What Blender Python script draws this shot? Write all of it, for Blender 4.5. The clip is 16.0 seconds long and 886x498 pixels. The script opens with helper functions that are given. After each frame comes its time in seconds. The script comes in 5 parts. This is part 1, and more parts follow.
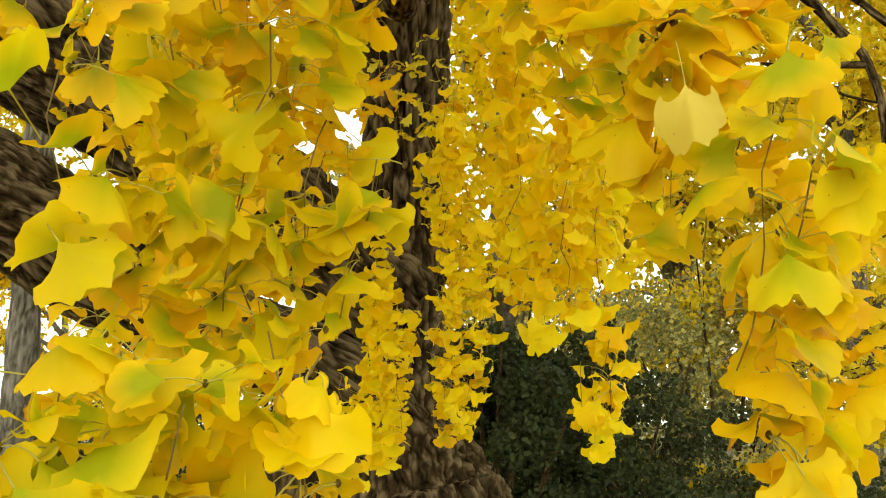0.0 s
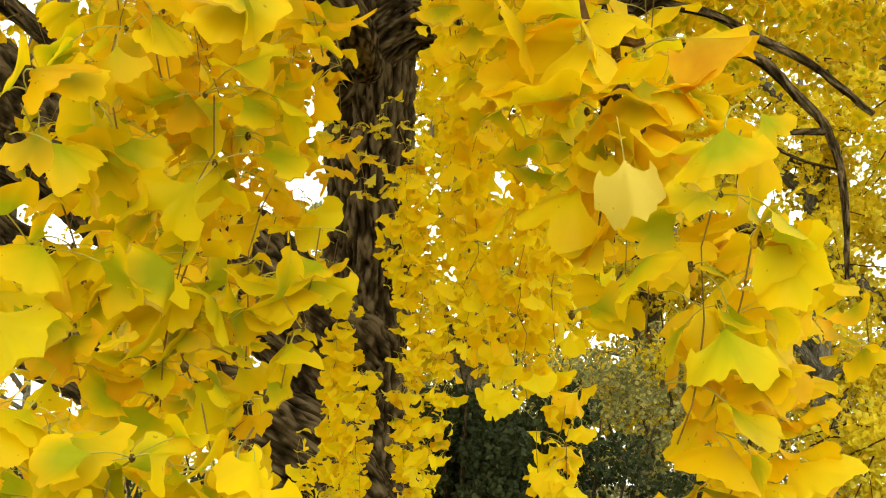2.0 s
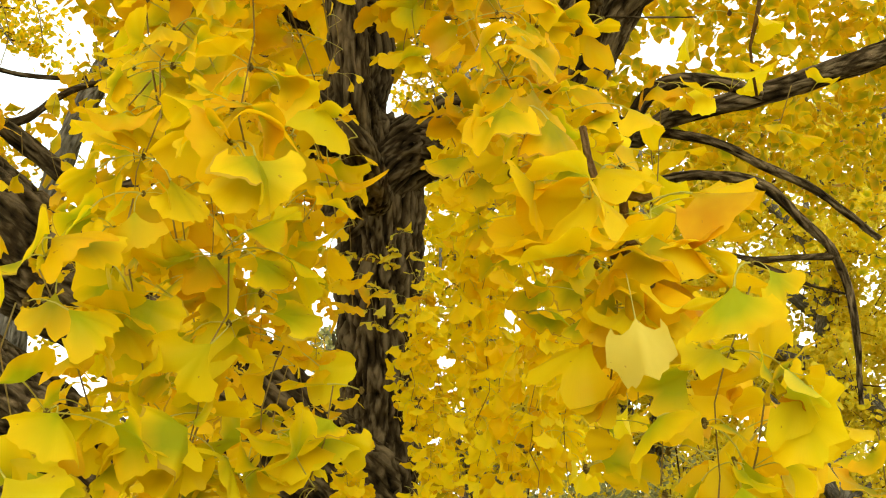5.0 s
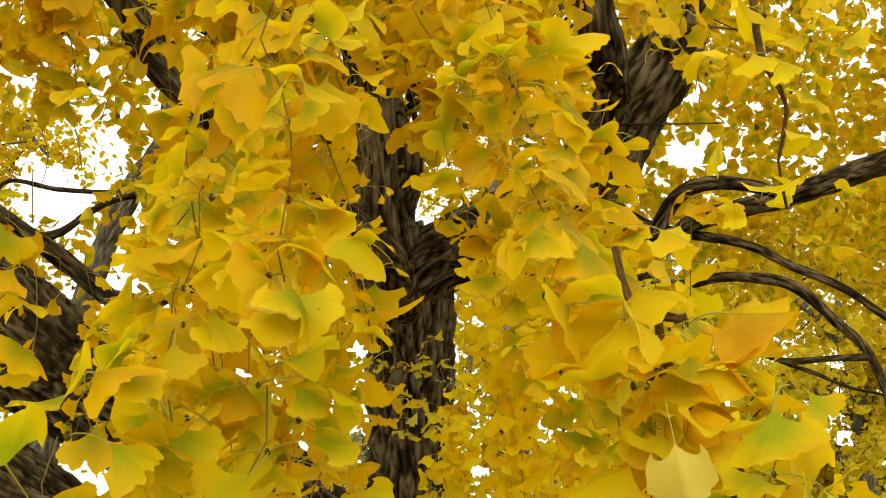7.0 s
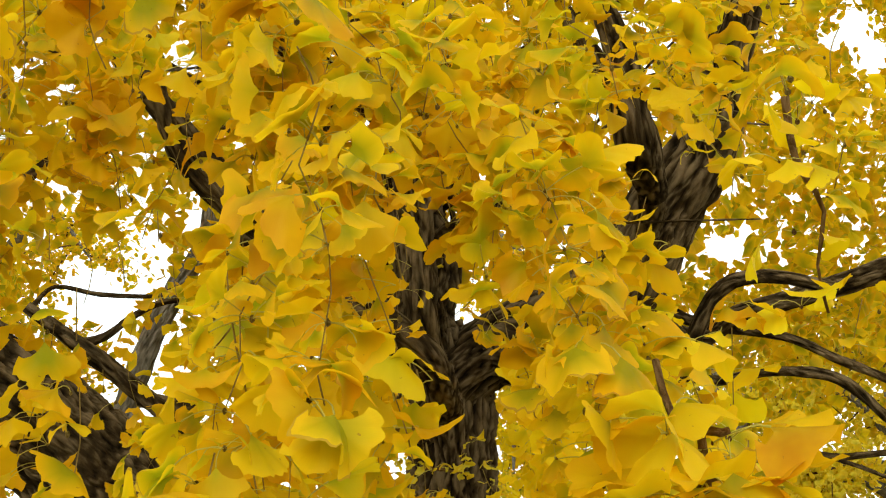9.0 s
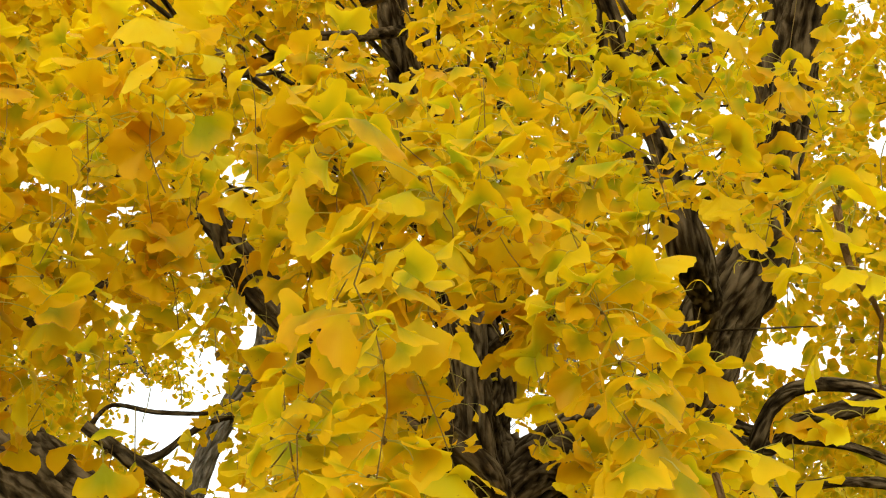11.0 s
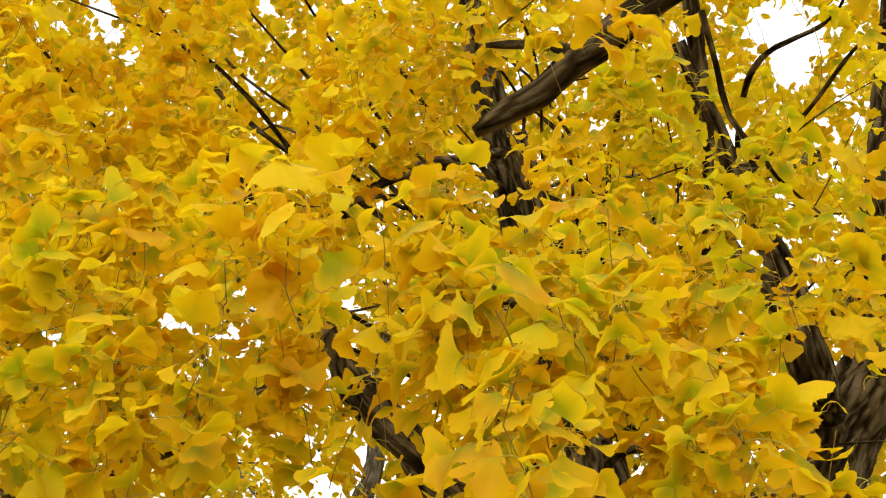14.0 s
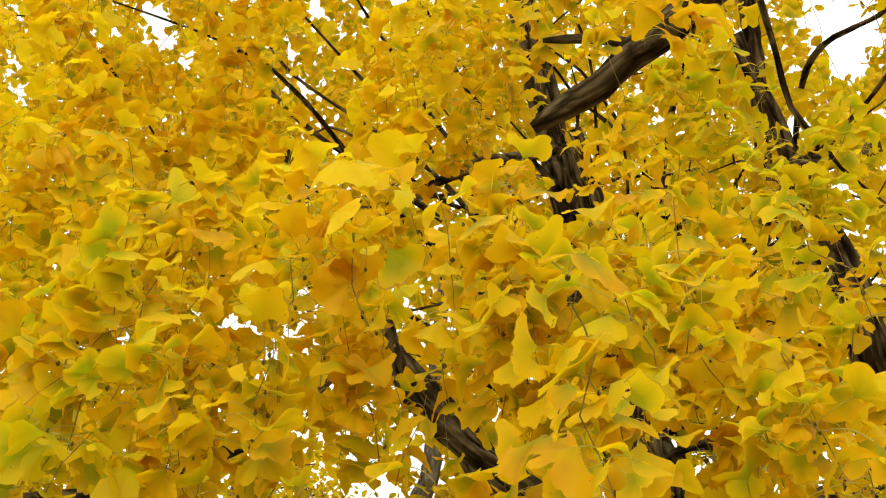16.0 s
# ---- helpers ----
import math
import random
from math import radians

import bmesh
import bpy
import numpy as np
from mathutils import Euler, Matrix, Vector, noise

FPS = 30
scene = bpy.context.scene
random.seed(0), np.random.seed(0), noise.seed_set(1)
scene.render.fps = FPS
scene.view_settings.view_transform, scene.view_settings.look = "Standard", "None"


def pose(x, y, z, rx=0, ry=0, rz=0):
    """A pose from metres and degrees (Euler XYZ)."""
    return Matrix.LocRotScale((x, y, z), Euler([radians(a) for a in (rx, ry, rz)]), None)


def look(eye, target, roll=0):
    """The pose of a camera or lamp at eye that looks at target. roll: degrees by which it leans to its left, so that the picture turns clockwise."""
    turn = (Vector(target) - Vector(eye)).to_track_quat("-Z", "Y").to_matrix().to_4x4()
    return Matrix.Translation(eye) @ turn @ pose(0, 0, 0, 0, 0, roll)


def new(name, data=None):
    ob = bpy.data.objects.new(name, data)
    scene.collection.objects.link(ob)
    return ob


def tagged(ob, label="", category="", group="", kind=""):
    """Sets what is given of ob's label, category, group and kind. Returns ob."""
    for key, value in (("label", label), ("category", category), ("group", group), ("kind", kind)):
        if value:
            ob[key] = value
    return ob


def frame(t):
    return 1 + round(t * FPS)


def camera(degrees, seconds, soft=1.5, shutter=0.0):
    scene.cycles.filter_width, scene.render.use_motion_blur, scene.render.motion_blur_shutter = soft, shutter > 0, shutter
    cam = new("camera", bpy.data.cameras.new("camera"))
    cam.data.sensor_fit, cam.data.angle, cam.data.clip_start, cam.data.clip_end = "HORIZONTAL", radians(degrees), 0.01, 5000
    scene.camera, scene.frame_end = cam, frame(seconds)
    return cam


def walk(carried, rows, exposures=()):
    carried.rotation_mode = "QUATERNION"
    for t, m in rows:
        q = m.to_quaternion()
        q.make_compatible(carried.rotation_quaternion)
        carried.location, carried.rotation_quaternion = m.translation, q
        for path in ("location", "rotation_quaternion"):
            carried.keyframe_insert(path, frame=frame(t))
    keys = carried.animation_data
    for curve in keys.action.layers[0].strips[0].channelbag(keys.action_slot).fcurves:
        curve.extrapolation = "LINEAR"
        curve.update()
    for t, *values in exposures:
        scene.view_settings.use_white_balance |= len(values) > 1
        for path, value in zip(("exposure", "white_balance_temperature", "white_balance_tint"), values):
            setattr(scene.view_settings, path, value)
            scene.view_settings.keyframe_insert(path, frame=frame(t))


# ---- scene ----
cam = camera(40.07, 16.0, soft=1.1)
PATH = [
    (0.0, pose(0.0000, -0.0000, 1.6000, 98.000, 0.000, 0.000)),
    (0.5, pose(0.0043, 0.0008, 1.6003, 98.591, -0.049, -0.532)),
    (1.0, pose(0.0124, 0.0011, 1.6029, 99.182, -0.091, -0.822)),
    (1.5, pose(0.0160, -0.0013, 1.6059, 99.929, -0.253, -1.225)),
    (2.0, pose(0.0178, -0.0004, 1.6082, 100.764, -0.352, -1.547)),
    (2.5, pose(0.0164, 0.0006, 1.6114, 101.636, -0.407, -1.903)),
    (3.0, pose(0.0171, -0.0018, 1.6137, 102.456, -0.498, -2.014)),
    (3.5, pose(0.0183, -0.0055, 1.6159, 103.374, -0.395, -1.940)),
    (3.7, pose(0.0174, -0.0077, 1.6175, 103.717, -0.444, -1.971)),
    (5.8, pose(0.0137, -0.0116, 1.6348, 108.560, 0.433, -0.347)),
    (6.0, pose(0.0128, -0.0117, 1.6355, 109.071, 0.420, -0.255)),
    (6.5, pose(0.0122, -0.0157, 1.6378, 110.317, 0.527, 0.228)),
    (7.0, pose(0.0105, -0.0224, 1.6429, 111.336, 0.570, 0.573)),
    (7.5, pose(0.0123, -0.0261, 1.6530, 112.225, 0.479, 1.021)),
    (8.0, pose(0.0166, -0.0253, 1.6580, 113.361, 0.526, 1.663)),
    (8.5, pose(0.0125, -0.0248, 1.6552, 114.706, 0.880, 2.216)),
    (9.0, pose(0.0121, -0.0332, 1.6562, 115.811, 0.775, 2.702)),
    (9.2, pose(0.0131, -0.0371, 1.6564, 116.245, 0.610, 2.986)),
    (11.3, pose(0.0112, -0.0429, 1.6553, 121.665, 0.415, 5.718)),
    (11.5, pose(0.0088, -0.0475, 1.6583, 121.944, 0.341, 5.944)),
    (12.0, pose(0.0007, -0.0597, 1.6615, 122.840, 0.336, 6.543)),
    (12.5, pose(-0.0064, -0.0598, 1.6586, 124.086, 0.088, 7.250)),
    (13.0, pose(-0.0117, -0.0632, 1.6571, 125.186, -0.177, 8.153)),
    (13.5, pose(-0.0114, -0.0702, 1.6621, 125.768, -0.447, 9.288)),
    (14.0, pose(-0.0147, -0.0699, 1.6630, 126.370, -0.698, 10.232)),
    (14.5, pose(-0.0192, -0.0685, 1.6621, 126.695, -0.919, 11.025)),
    (15.0, pose(-0.0287, -0.0695, 1.6559, 126.867, -1.117, 11.441)),
    (15.5, pose(-0.0292, -0.0686, 1.6563, 126.701, -1.321, 12.142)),
    (16.0, pose(-0.0303, -0.0681, 1.6583, 126.369, -1.383, 12.705)),
]
walk(cam, PATH, exposures=[(0.0, 0.72, 6500, 5), (1.5, 0.78, 6500, 5), (3.7, 0.78, 6500, 4), (6.0, 0.70, 6500, 4), (7.0, 0.48, 6500, 7), (9.0, 0.46, 6500, 10), (11.5, 0.47, 6500, 10), (16.0, 0.50, 6500, 10)])

# ---- world, sun ----
world = bpy.data.worlds.new("overcast_sky")
scene.world = world
world.use_nodes = True
wn, wl = world.node_tree.nodes, world.node_tree.links
sky = wn.new("ShaderNodeTexSky")
sky.sky_type, sky.sun_disc = "NISHITA", False
sky.sun_elevation, sky.sun_rotation = radians(9.8), radians(184)
veil = wn.new("ShaderNodeHueSaturation")
veil.inputs["Saturation"].default_value, veil.inputs["Value"].default_value = 0.10, 2.2
wl.new(sky.outputs[0], veil.inputs["Color"])
cloud = wn.new("ShaderNodeMix")
cloud.data_type = "RGBA"
cloud.inputs[0].default_value, cloud.inputs[7].default_value = 0.6, (7.6, 8.4, 8.1, 1)
wl.new(veil.outputs[0], cloud.inputs[6])
wl.new(cloud.outputs[2], wn["Background"].inputs[0])
wn["Background"].inputs[1].default_value = 0.165
sun = new("sun", bpy.data.lights.new("sun", "SUN"))
sun.data.energy, sun.data.angle, sun.data.color = 0.55, radians(60), (1.0, 0.96, 0.88)
sun.matrix_world = look((-0.2, -3.0, 0.52), (0, 0, 0))


# ---- materials ----
def material(name):
    m = bpy.data.materials.new(name)
    m.use_nodes = True
    n, l = m.node_tree.nodes, m.node_tree.links
    return m, n, l, n["Principled BSDF"]


def ramp(n, l, source, stops):
    r = n.new("ShaderNodeValToRGB")
    while len(r.color_ramp.elements) < len(stops):
        r.color_ramp.elements.new(0.5)
    for e, (p, c) in zip(r.color_ramp.elements, stops):
        e.position, e.color = p, (*c, 1)
    l.new(source, r.inputs[0])
    return r.outputs[0]


def calc(n, l, op, a, b=None):
    m = n.new("ShaderNodeMath")
    m.operation = op
    for i, v in enumerate((a, b)):
        if v is None:
            continue
        if isinstance(v, (int, float)):
            m.inputs[i].default_value = v
        else:
            l.new(v, m.inputs[i])
    return m.outputs[0]


def mixed(n, l, fac, a, b):
    m = n.new("ShaderNodeMix")
    m.data_type = "RGBA"
    for s, v in ((m.inputs[0], fac), (m.inputs[6], a), (m.inputs[7], b)):
        if isinstance(v, tuple):
            s.default_value = (*v, 1)
        elif isinstance(v, (int, float)):
            s.default_value = v
        else:
            l.new(v, s)
    return m.outputs[2]


def noise_of(n, l, vector, scale, detail=3.0):
    t = n.new("ShaderNodeTexNoise")
    t.inputs["Scale"].default_value, t.inputs["Detail"].default_value = scale, detail
    if vector is not None:
        l.new(vector, t.inputs["Vector"])
    return t.outputs[0]


def leaf_material(name, stops, green, green_amount, through_share):
    """A ginkgo blade: colour by leaf, green towards the stalk, fine fan veins, a few brown flecks, light coming through."""
    m, n, l, b = material(name)
    info, geo = n.new("ShaderNodeObjectInfo"), n.new("ShaderNodeNewGeometry")
    rnd = calc(n, l, "FRACT", calc(n, l, "ADD", info.outputs["Random"], geo.outputs["Random Per Island"]))
    rnd2 = calc(n, l, "FRACT", calc(n, l, "MULTIPLY", rnd, 17.31))
    uv = n.new("ShaderNodeUVMap")
    sep = n.new("ShaderNodeSeparateXYZ")
    l.new(uv.outputs[0], sep.inputs[0])
    patch = noise_of(n, l, geo.outputs["Position"], 34.0, 2.0)
    base = ramp(n, l, calc(n, l, "ADD", calc(n, l, "MULTIPLY", rnd, 0.62), calc(n, l, "MULTIPLY", patch, 0.62)), stops)
    # green is strongest in the middle of the fan near the stalk; golden leaves have it darkened as shade too
    side = calc(n, l, "ABSOLUTE", calc(n, l, "SUBTRACT", sep.outputs[0], 0.5))
    near = calc(n, l, "SUBTRACT", 1.05, calc(n, l, "ADD", sep.outputs[1], calc(n, l, "MULTIPLY", side, 0.5)))
    g = calc(n, l, "MULTIPLY", calc(n, l, "MULTIPLY", near, calc(n, l, "ADD", rnd2, 0.15)), calc(n, l, "ADD", patch, 0.5))
    g = calc(n, l, "MINIMUM", calc(n, l, "MAXIMUM", calc(n, l, "MULTIPLY", g, green_amount), 0.0), 0.85)
    col = mixed(n, l, g, base, green)
    veins = n.new("ShaderNodeTexWave")
    veins.inputs["Scale"].default_value, veins.inputs["Distortion"].default_value = 15.0, 0.8
    l.new(uv.outputs[0], veins.inputs["Vector"])
    col = mixed(n, l, calc(n, l, "MULTIPLY", veins.outputs[1], 0.035), col, (0.50, 0.29, 0.01))
    fleck = noise_of(n, l, geo.outputs["Position"], 160.0, 2.0)
    col = mixed(n, l, calc(n, l, "MULTIPLY", calc(n, l, "GREATER_THAN", fleck, 0.74), 0.5), col, (0.30, 0.12, 0.02))
    # dry brown edge on a few leaves
    rim = calc(n, l, "MULTIPLY", calc(n, l, "GREATER_THAN", rnd2, 0.9), calc(n, l, "GREATER_THAN", calc(n, l, "ADD", sep.outputs[1], calc(n, l, "MULTIPLY", patch, 0.3)), 1.12))
    col = mixed(n, l, calc(n, l, "MULTIPLY", rim, 0.5), col, (0.36, 0.17, 0.04))
    col = mixed(n, l, calc(n, l, "GREATER_THAN", sep.outputs[1], 1.4), col, (0.62, 0.54, 0.10))
    l.new(col, b.inputs["Base Color"])
    b.inputs["Roughness"].default_value = 0.5
    b.inputs["Specular IOR Level"].default_value = 0.12
    bump = n.new("ShaderNodeBump")
    bump.inputs["Strength"].default_value, bump.inputs["Distance"].default_value = 0.12, 0.0004
    l.new(veins.outputs[1], bump.inputs["Height"])
    l.new(bump.outputs[0], b.inputs["Normal"])
    tr = n.new("ShaderNodeBsdfTranslucent")
    l.new(col, tr.inputs["Color"])
    mx = n.new("ShaderNodeMixShader")
    mx.inputs[0].default_value = through_share
    l.new(b.outputs[0], mx.inputs[1])
    l.new(tr.outputs[0], mx.inputs[2])
    l.new(mx.outputs[0], n["Material Output"].inputs[0])
    return m


# the dark olive is leaf green plus painted shade of overlapping leaves
GOLD = leaf_material("golden_leaf", [(0.16, (0.64, 0.29, 0.003)), (0.44, (0.82, 0.475, 0.003)), (0.72, (0.85, 0.57, 0.004)), (1.0, (0.86, 0.63, 0.010))],
                     (0.30, 0.31, 0.005), 1.5, 0.58)
# the light that curtain leaves catch is put into this lighter yellow
LIT_YELLOW = leaf_material("lit_yellow_leaf", [(0.14, (0.86, 0.49, 0.003)), (0.40, (0.92, 0.63, 0.003)), (0.72, (0.93, 0.70, 0.005)), (1.0, (0.93, 0.75, 0.012))],
                       (0.56, 0.48, 0.006), 0.6, 0.54)
AMBER = leaf_material("amber_leaf", [(0.16, (0.68, 0.35, 0.003)), (0.46, (0.84, 0.49, 0.003)), (0.75, (0.87, 0.58, 0.004)), (1.0, (0.87, 0.64, 0.012))],
                      (0.46, 0.40, 0.005), 0.5, 0.56)
LEMON = leaf_material("lemon_leaf", [(0.14, (0.68, 0.36, 0.003)), (0.38, (0.77, 0.51, 0.003)), (0.75, (0.78, 0.58, 0.004)), (1.0, (0.78, 0.63, 0.012))],
                      (0.32, 0.37, 0.006), 1.8, 0.58)
PALE = leaf_material("pale_yellow_leaf", [(0.0, (0.74, 0.46, 0.010)), (0.5, (0.82, 0.60, 0.015)), (1.0, (0.82, 0.68, 0.06))],
                     (0.44, 0.40, 0.012), 0.8, 0.50)
FADED = leaf_material("faded_leaf", [(0.0, (0.52, 0.36, 0.02)), (0.5, (0.62, 0.45, 0.04)), (1.0, (0.64, 0.49, 0.07))],
                      (0.60, 0.50, 0.14), 0.4, 0.45)
OLIVE = leaf_material("olive_leaf", [(0.0, (0.12, 0.13, 0.05)), (0.6, (0.28, 0.26, 0.08)), (1.0, (0.60, 0.45, 0.08))],
                     (0.08, 0.12, 0.03), 0.6, 0.3)
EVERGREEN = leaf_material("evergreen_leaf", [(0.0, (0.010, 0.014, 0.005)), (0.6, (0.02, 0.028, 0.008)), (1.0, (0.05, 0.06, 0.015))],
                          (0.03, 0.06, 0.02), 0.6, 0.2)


def bark_material(name, dark, mid, light, scale):
    m, n, l, b = material(name)
    at = n.new("ShaderNodeAttribute")
    at.attribute_name = "grain"
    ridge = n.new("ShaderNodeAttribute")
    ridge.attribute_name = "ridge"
    fine = noise_of(n, l, at.outputs["Vector"], 60.0 * scale, 8.0)
    fine.node.inputs["Roughness"].default_value = 0.72
    # a net of cracks between long plates
    bend = n.new("ShaderNodeMix")
    bend.data_type = "VECTOR"
    bend.inputs[0].default_value = 0.035
    l.new(at.outputs["Vector"], bend.inputs[4])
    l.new(noise_of(n, l, at.outputs["Vector"], 22.0, 2.0).node.outputs[1], bend.inputs[5])
    cells = n.new("ShaderNodeTexVoronoi")
    cells.feature = "DISTANCE_TO_EDGE"
    cells.inputs["Scale"].default_value = 38.0 * scale
    l.new(bend.outputs[1], cells.inputs["Vector"])
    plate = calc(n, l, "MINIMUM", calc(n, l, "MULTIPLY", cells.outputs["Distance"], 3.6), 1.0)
    # furrows and cracks take the dark tone, their shade put into the bark colour
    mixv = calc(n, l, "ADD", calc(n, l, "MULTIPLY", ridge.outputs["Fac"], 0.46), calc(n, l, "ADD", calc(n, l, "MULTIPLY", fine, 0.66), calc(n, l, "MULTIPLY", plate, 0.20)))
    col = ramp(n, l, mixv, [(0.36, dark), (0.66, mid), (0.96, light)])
    lich = calc(n, l, "GREATER_THAN", noise_of(n, l, at.outputs["Vector"], 16.0, 5.0), 0.66)
    col = mixed(n, l, calc(n, l, "MULTIPLY", lich, 0.12), col, (0.075, 0.07, 0.04))
    l.new(col, b.inputs["Base Color"])
    b.inputs["Roughness"].default_value, b.inputs["Specular IOR Level"].default_value = 0.95, 0.0
    bump = n.new("ShaderNodeBump")
    bump.inputs["Strength"].default_value, bump.inputs["Distance"].default_value = 1.0, 0.03
    l.new(calc(n, l, "ADD", calc(n, l, "MULTIPLY", fine, 0.7), calc(n, l, "MULTIPLY", plate, 0.4)), bump.inputs["Height"])
    l.new(bump.outputs[0], b.inputs["Normal"])
    return m


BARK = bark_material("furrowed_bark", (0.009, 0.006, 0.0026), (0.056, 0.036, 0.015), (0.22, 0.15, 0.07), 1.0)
GREY_BARK = bark_material("grey_bark", (0.06, 0.05, 0.034), (0.17, 0.145, 0.10), (0.30, 0.26, 0.19), 1.0)
SHOOT = bark_material("yellowish_shoot", (0.16, 0.10, 0.025), (0.36, 0.24, 0.06), (0.48, 0.34, 0.09), 2.0)
TWIG = bark_material("twig_bark", (0.10, 0.05, 0.016), (0.24, 0.13, 0.045), (0.32, 0.19, 0.07), 2.0)


def ground_material():
    m, n, l, b = material("leaf_strewn_grass")
    tc = n.new("ShaderNodeTexCoord")
    a = noise_of(n, l, tc.outputs["Object"], 0.9, 5.0)
    f = noise_of(n, l, tc.outputs["Object"], 24.0, 4.0)
    col = ramp(n, l, calc(n, l, "ADD", calc(n, l, "MULTIPLY", a, 0.6), calc(n, l, "MULTIPLY", f, 0.4)),
               [(0.35, (0.05, 0.06, 0.02)), (0.52, (0.14, 0.11, 0.03)), (0.62, (0.42, 0.29, 0.03))])
    l.new(col, b.inputs["Base Color"])
    b.inputs["Roughness"].default_value = 0.95
    bump = n.new("ShaderNodeBump")
    bump.inputs["Distance"].default_value = 0.03
    l.new(f, bump.inputs["Height"])
    l.new(bump.outputs[0], b.inputs["Normal"])
    return m


# ---- mesh helpers ----
def mesh_from(name, verts, faces, mat, uv=None, smooth=True):
    me = bpy.data.meshes.new(name)
    me.from_pydata(verts, [], faces)
    me.materials.append(mat)
    if smooth:
        me.polygons.foreach_set("use_smooth", [True] * len(me.polygons))
    if uv is not None:
        lay = me.uv_layers.new(name="fan")
        loops = np.empty(len(me.loops), dtype=np.int32)
        me.loops.foreach_get("vertex_index", loops)
        lay.data.foreach_set("uv", np.asarray(uv, dtype=np.float32)[loops].ravel())
    me.update()
    return me


def part(name, me, parent, label="", kind=""):
    ob = new(name, me)
    ob.parent = parent
    tagged(ob, label=label, kind=kind)
    return ob


def spline(points, step):
    """Catmull-Rom through rows of (x, y, z, radius), resampled about every step metres."""
    p = [np.array(q, dtype=float) for q in points]
    p = [2 * p[0] - p[1]] + p + [2 * p[-1] - p[-2]]
    out = []
    for i in range(1, len(p) - 2):
        k = max(1, int(np.linalg.norm(p[i + 1][:3] - p[i][:3]) / step))
        for j in range(k):
            t = j / k
            out.append(0.5 * (2 * p[i] + (p[i + 1] - p[i - 1]) * t + (2 * p[i - 1] - 5 * p[i] + 4 * p[i + 1] - p[i + 2]) * t * t
                              + (3 * p[i] - p[i - 1] - 3 * p[i + 1] + p[i + 2]) * t ** 3))
    out.append(p[-2])
    return np.array(out)


def tube(name, points, mat, seg=8, step=0.03, furrow=0.0, knots=0.0, seed=0.0, vertical=0.2, spurs=()):
    """A tapering limb with furrowed bark; points are rows of (x, y, z, radius)."""
    c = spline(points, step)
    tang = np.gradient(c[:, :3], axis=0)
    tang /= np.linalg.norm(tang, axis=1)[:, None] + 1e-9
    u = np.cross(tang[0], (0.3, 0.9, 0.1) if abs(tang[0][1]) < 0.8 else (1.0, 0.1, 0.1))
    u /= np.linalg.norm(u)
    verts, grain, ridge, run = [], [], [], 0.0
    for i, q in enumerate(c):
        u = u - tang[i] * np.dot(u, tang[i])
        u /= np.linalg.norm(u)
        v = np.cross(tang[i], u)
        if i:
            run += np.linalg.norm(c[i, :3] - c[i - 1, :3])
        r = max(q[3], 0.0006)
        lump = knots * r * noise.noise(Vector((run * 5 + seed, seed, 1.7))) if knots else 0.0
        for j in range(seg):
            a = 2 * math.pi * j / seg
            ca, sa = math.cos(a), math.sin(a)
            h = 0.0
            if furrow:
                tw = a + run * 0.9
                w = Vector((math.cos(tw) * r * 40 + seed, math.sin(tw) * r * 40, run * 40 * vertical))
                # plates between narrow, wandering furrows
                warp = noise.noise(w * 0.45) * 1.3
                w = w + Vector((warp, -warp, warp * 0.5))
                h = min(1.0, abs(noise.noise(w)) * 4.2) * min(1.0, 0.45 + abs(noise.noise(w * 0.6 + Vector((7, 3, 1)))) * 3)
                h += 0.30 * noise.noise(w * 3.3) + 0.16 * noise.noise(Vector((w.x * 2.2, w.y * 2.2, run * 70)))
            rr = r + lump + furrow * (h - 0.8)
            if knots:
                rr += knots * r * noise.noise(Vector((ca * 1.3 + seed, sa * 1.3, run * 3 / max(r * 8, 0.1))))
            verts.append(q[:3] + rr * (ca * u + sa * v))
            grain.append((ca * r + seed, sa * r, run * 0.3))
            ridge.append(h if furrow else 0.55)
    faces = [(i * seg + j, i * seg + (j + 1) % seg, (i + 1) * seg + (j + 1) % seg, (i + 1) * seg + j)
             for i in range(len(c) - 1) for j in range(seg)]
    faces += [tuple(range(seg))[::-1], tuple((len(c) - 1) * seg + j for j in range(seg))]
    # short knobbly spurs from which the leaves spring
    for at, r, along, k in spurs:
        o = len(verts)
        su = np.cross(along, (0.31, 0.9, 0.3))
        su /= np.linalg.norm(su)
        sv = np.cross(along, su)
        for ring, (lat, rr) in enumerate(((-0.9, 0.5), (-0.2, 1.0), (0.5, 0.85), (1.0, 0.3))):
            for j in range(5):
                a = 1.2566 * j + ring
                verts.append(at + r * (rr * math.cos(a) * su + rr * math.sin(a) * sv + along * lat * k))
                grain.append((math.cos(a) * 0.01 + seed, ring * 0.01, 0.0))
                ridge.append(0.3)
        faces += [(o + i * 5 + j, o + i * 5 + (j + 1) % 5, o + i * 5 + 5 + (j + 1) % 5, o + i * 5 + 5 + j) for i in range(3) for j in range(5)]
        faces += [tuple(o + j for j in range(5)), tuple(o + 15 + j for j in range(5))]
    me = mesh_from(name, [tuple(v) for v in verts], faces, mat)
    me.attributes.new("grain", "FLOAT_VECTOR", "POINT").data.foreach_set("vector", np.asarray(grain, dtype=np.float32).ravel())
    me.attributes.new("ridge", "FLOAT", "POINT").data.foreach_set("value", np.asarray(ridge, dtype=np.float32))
    return me


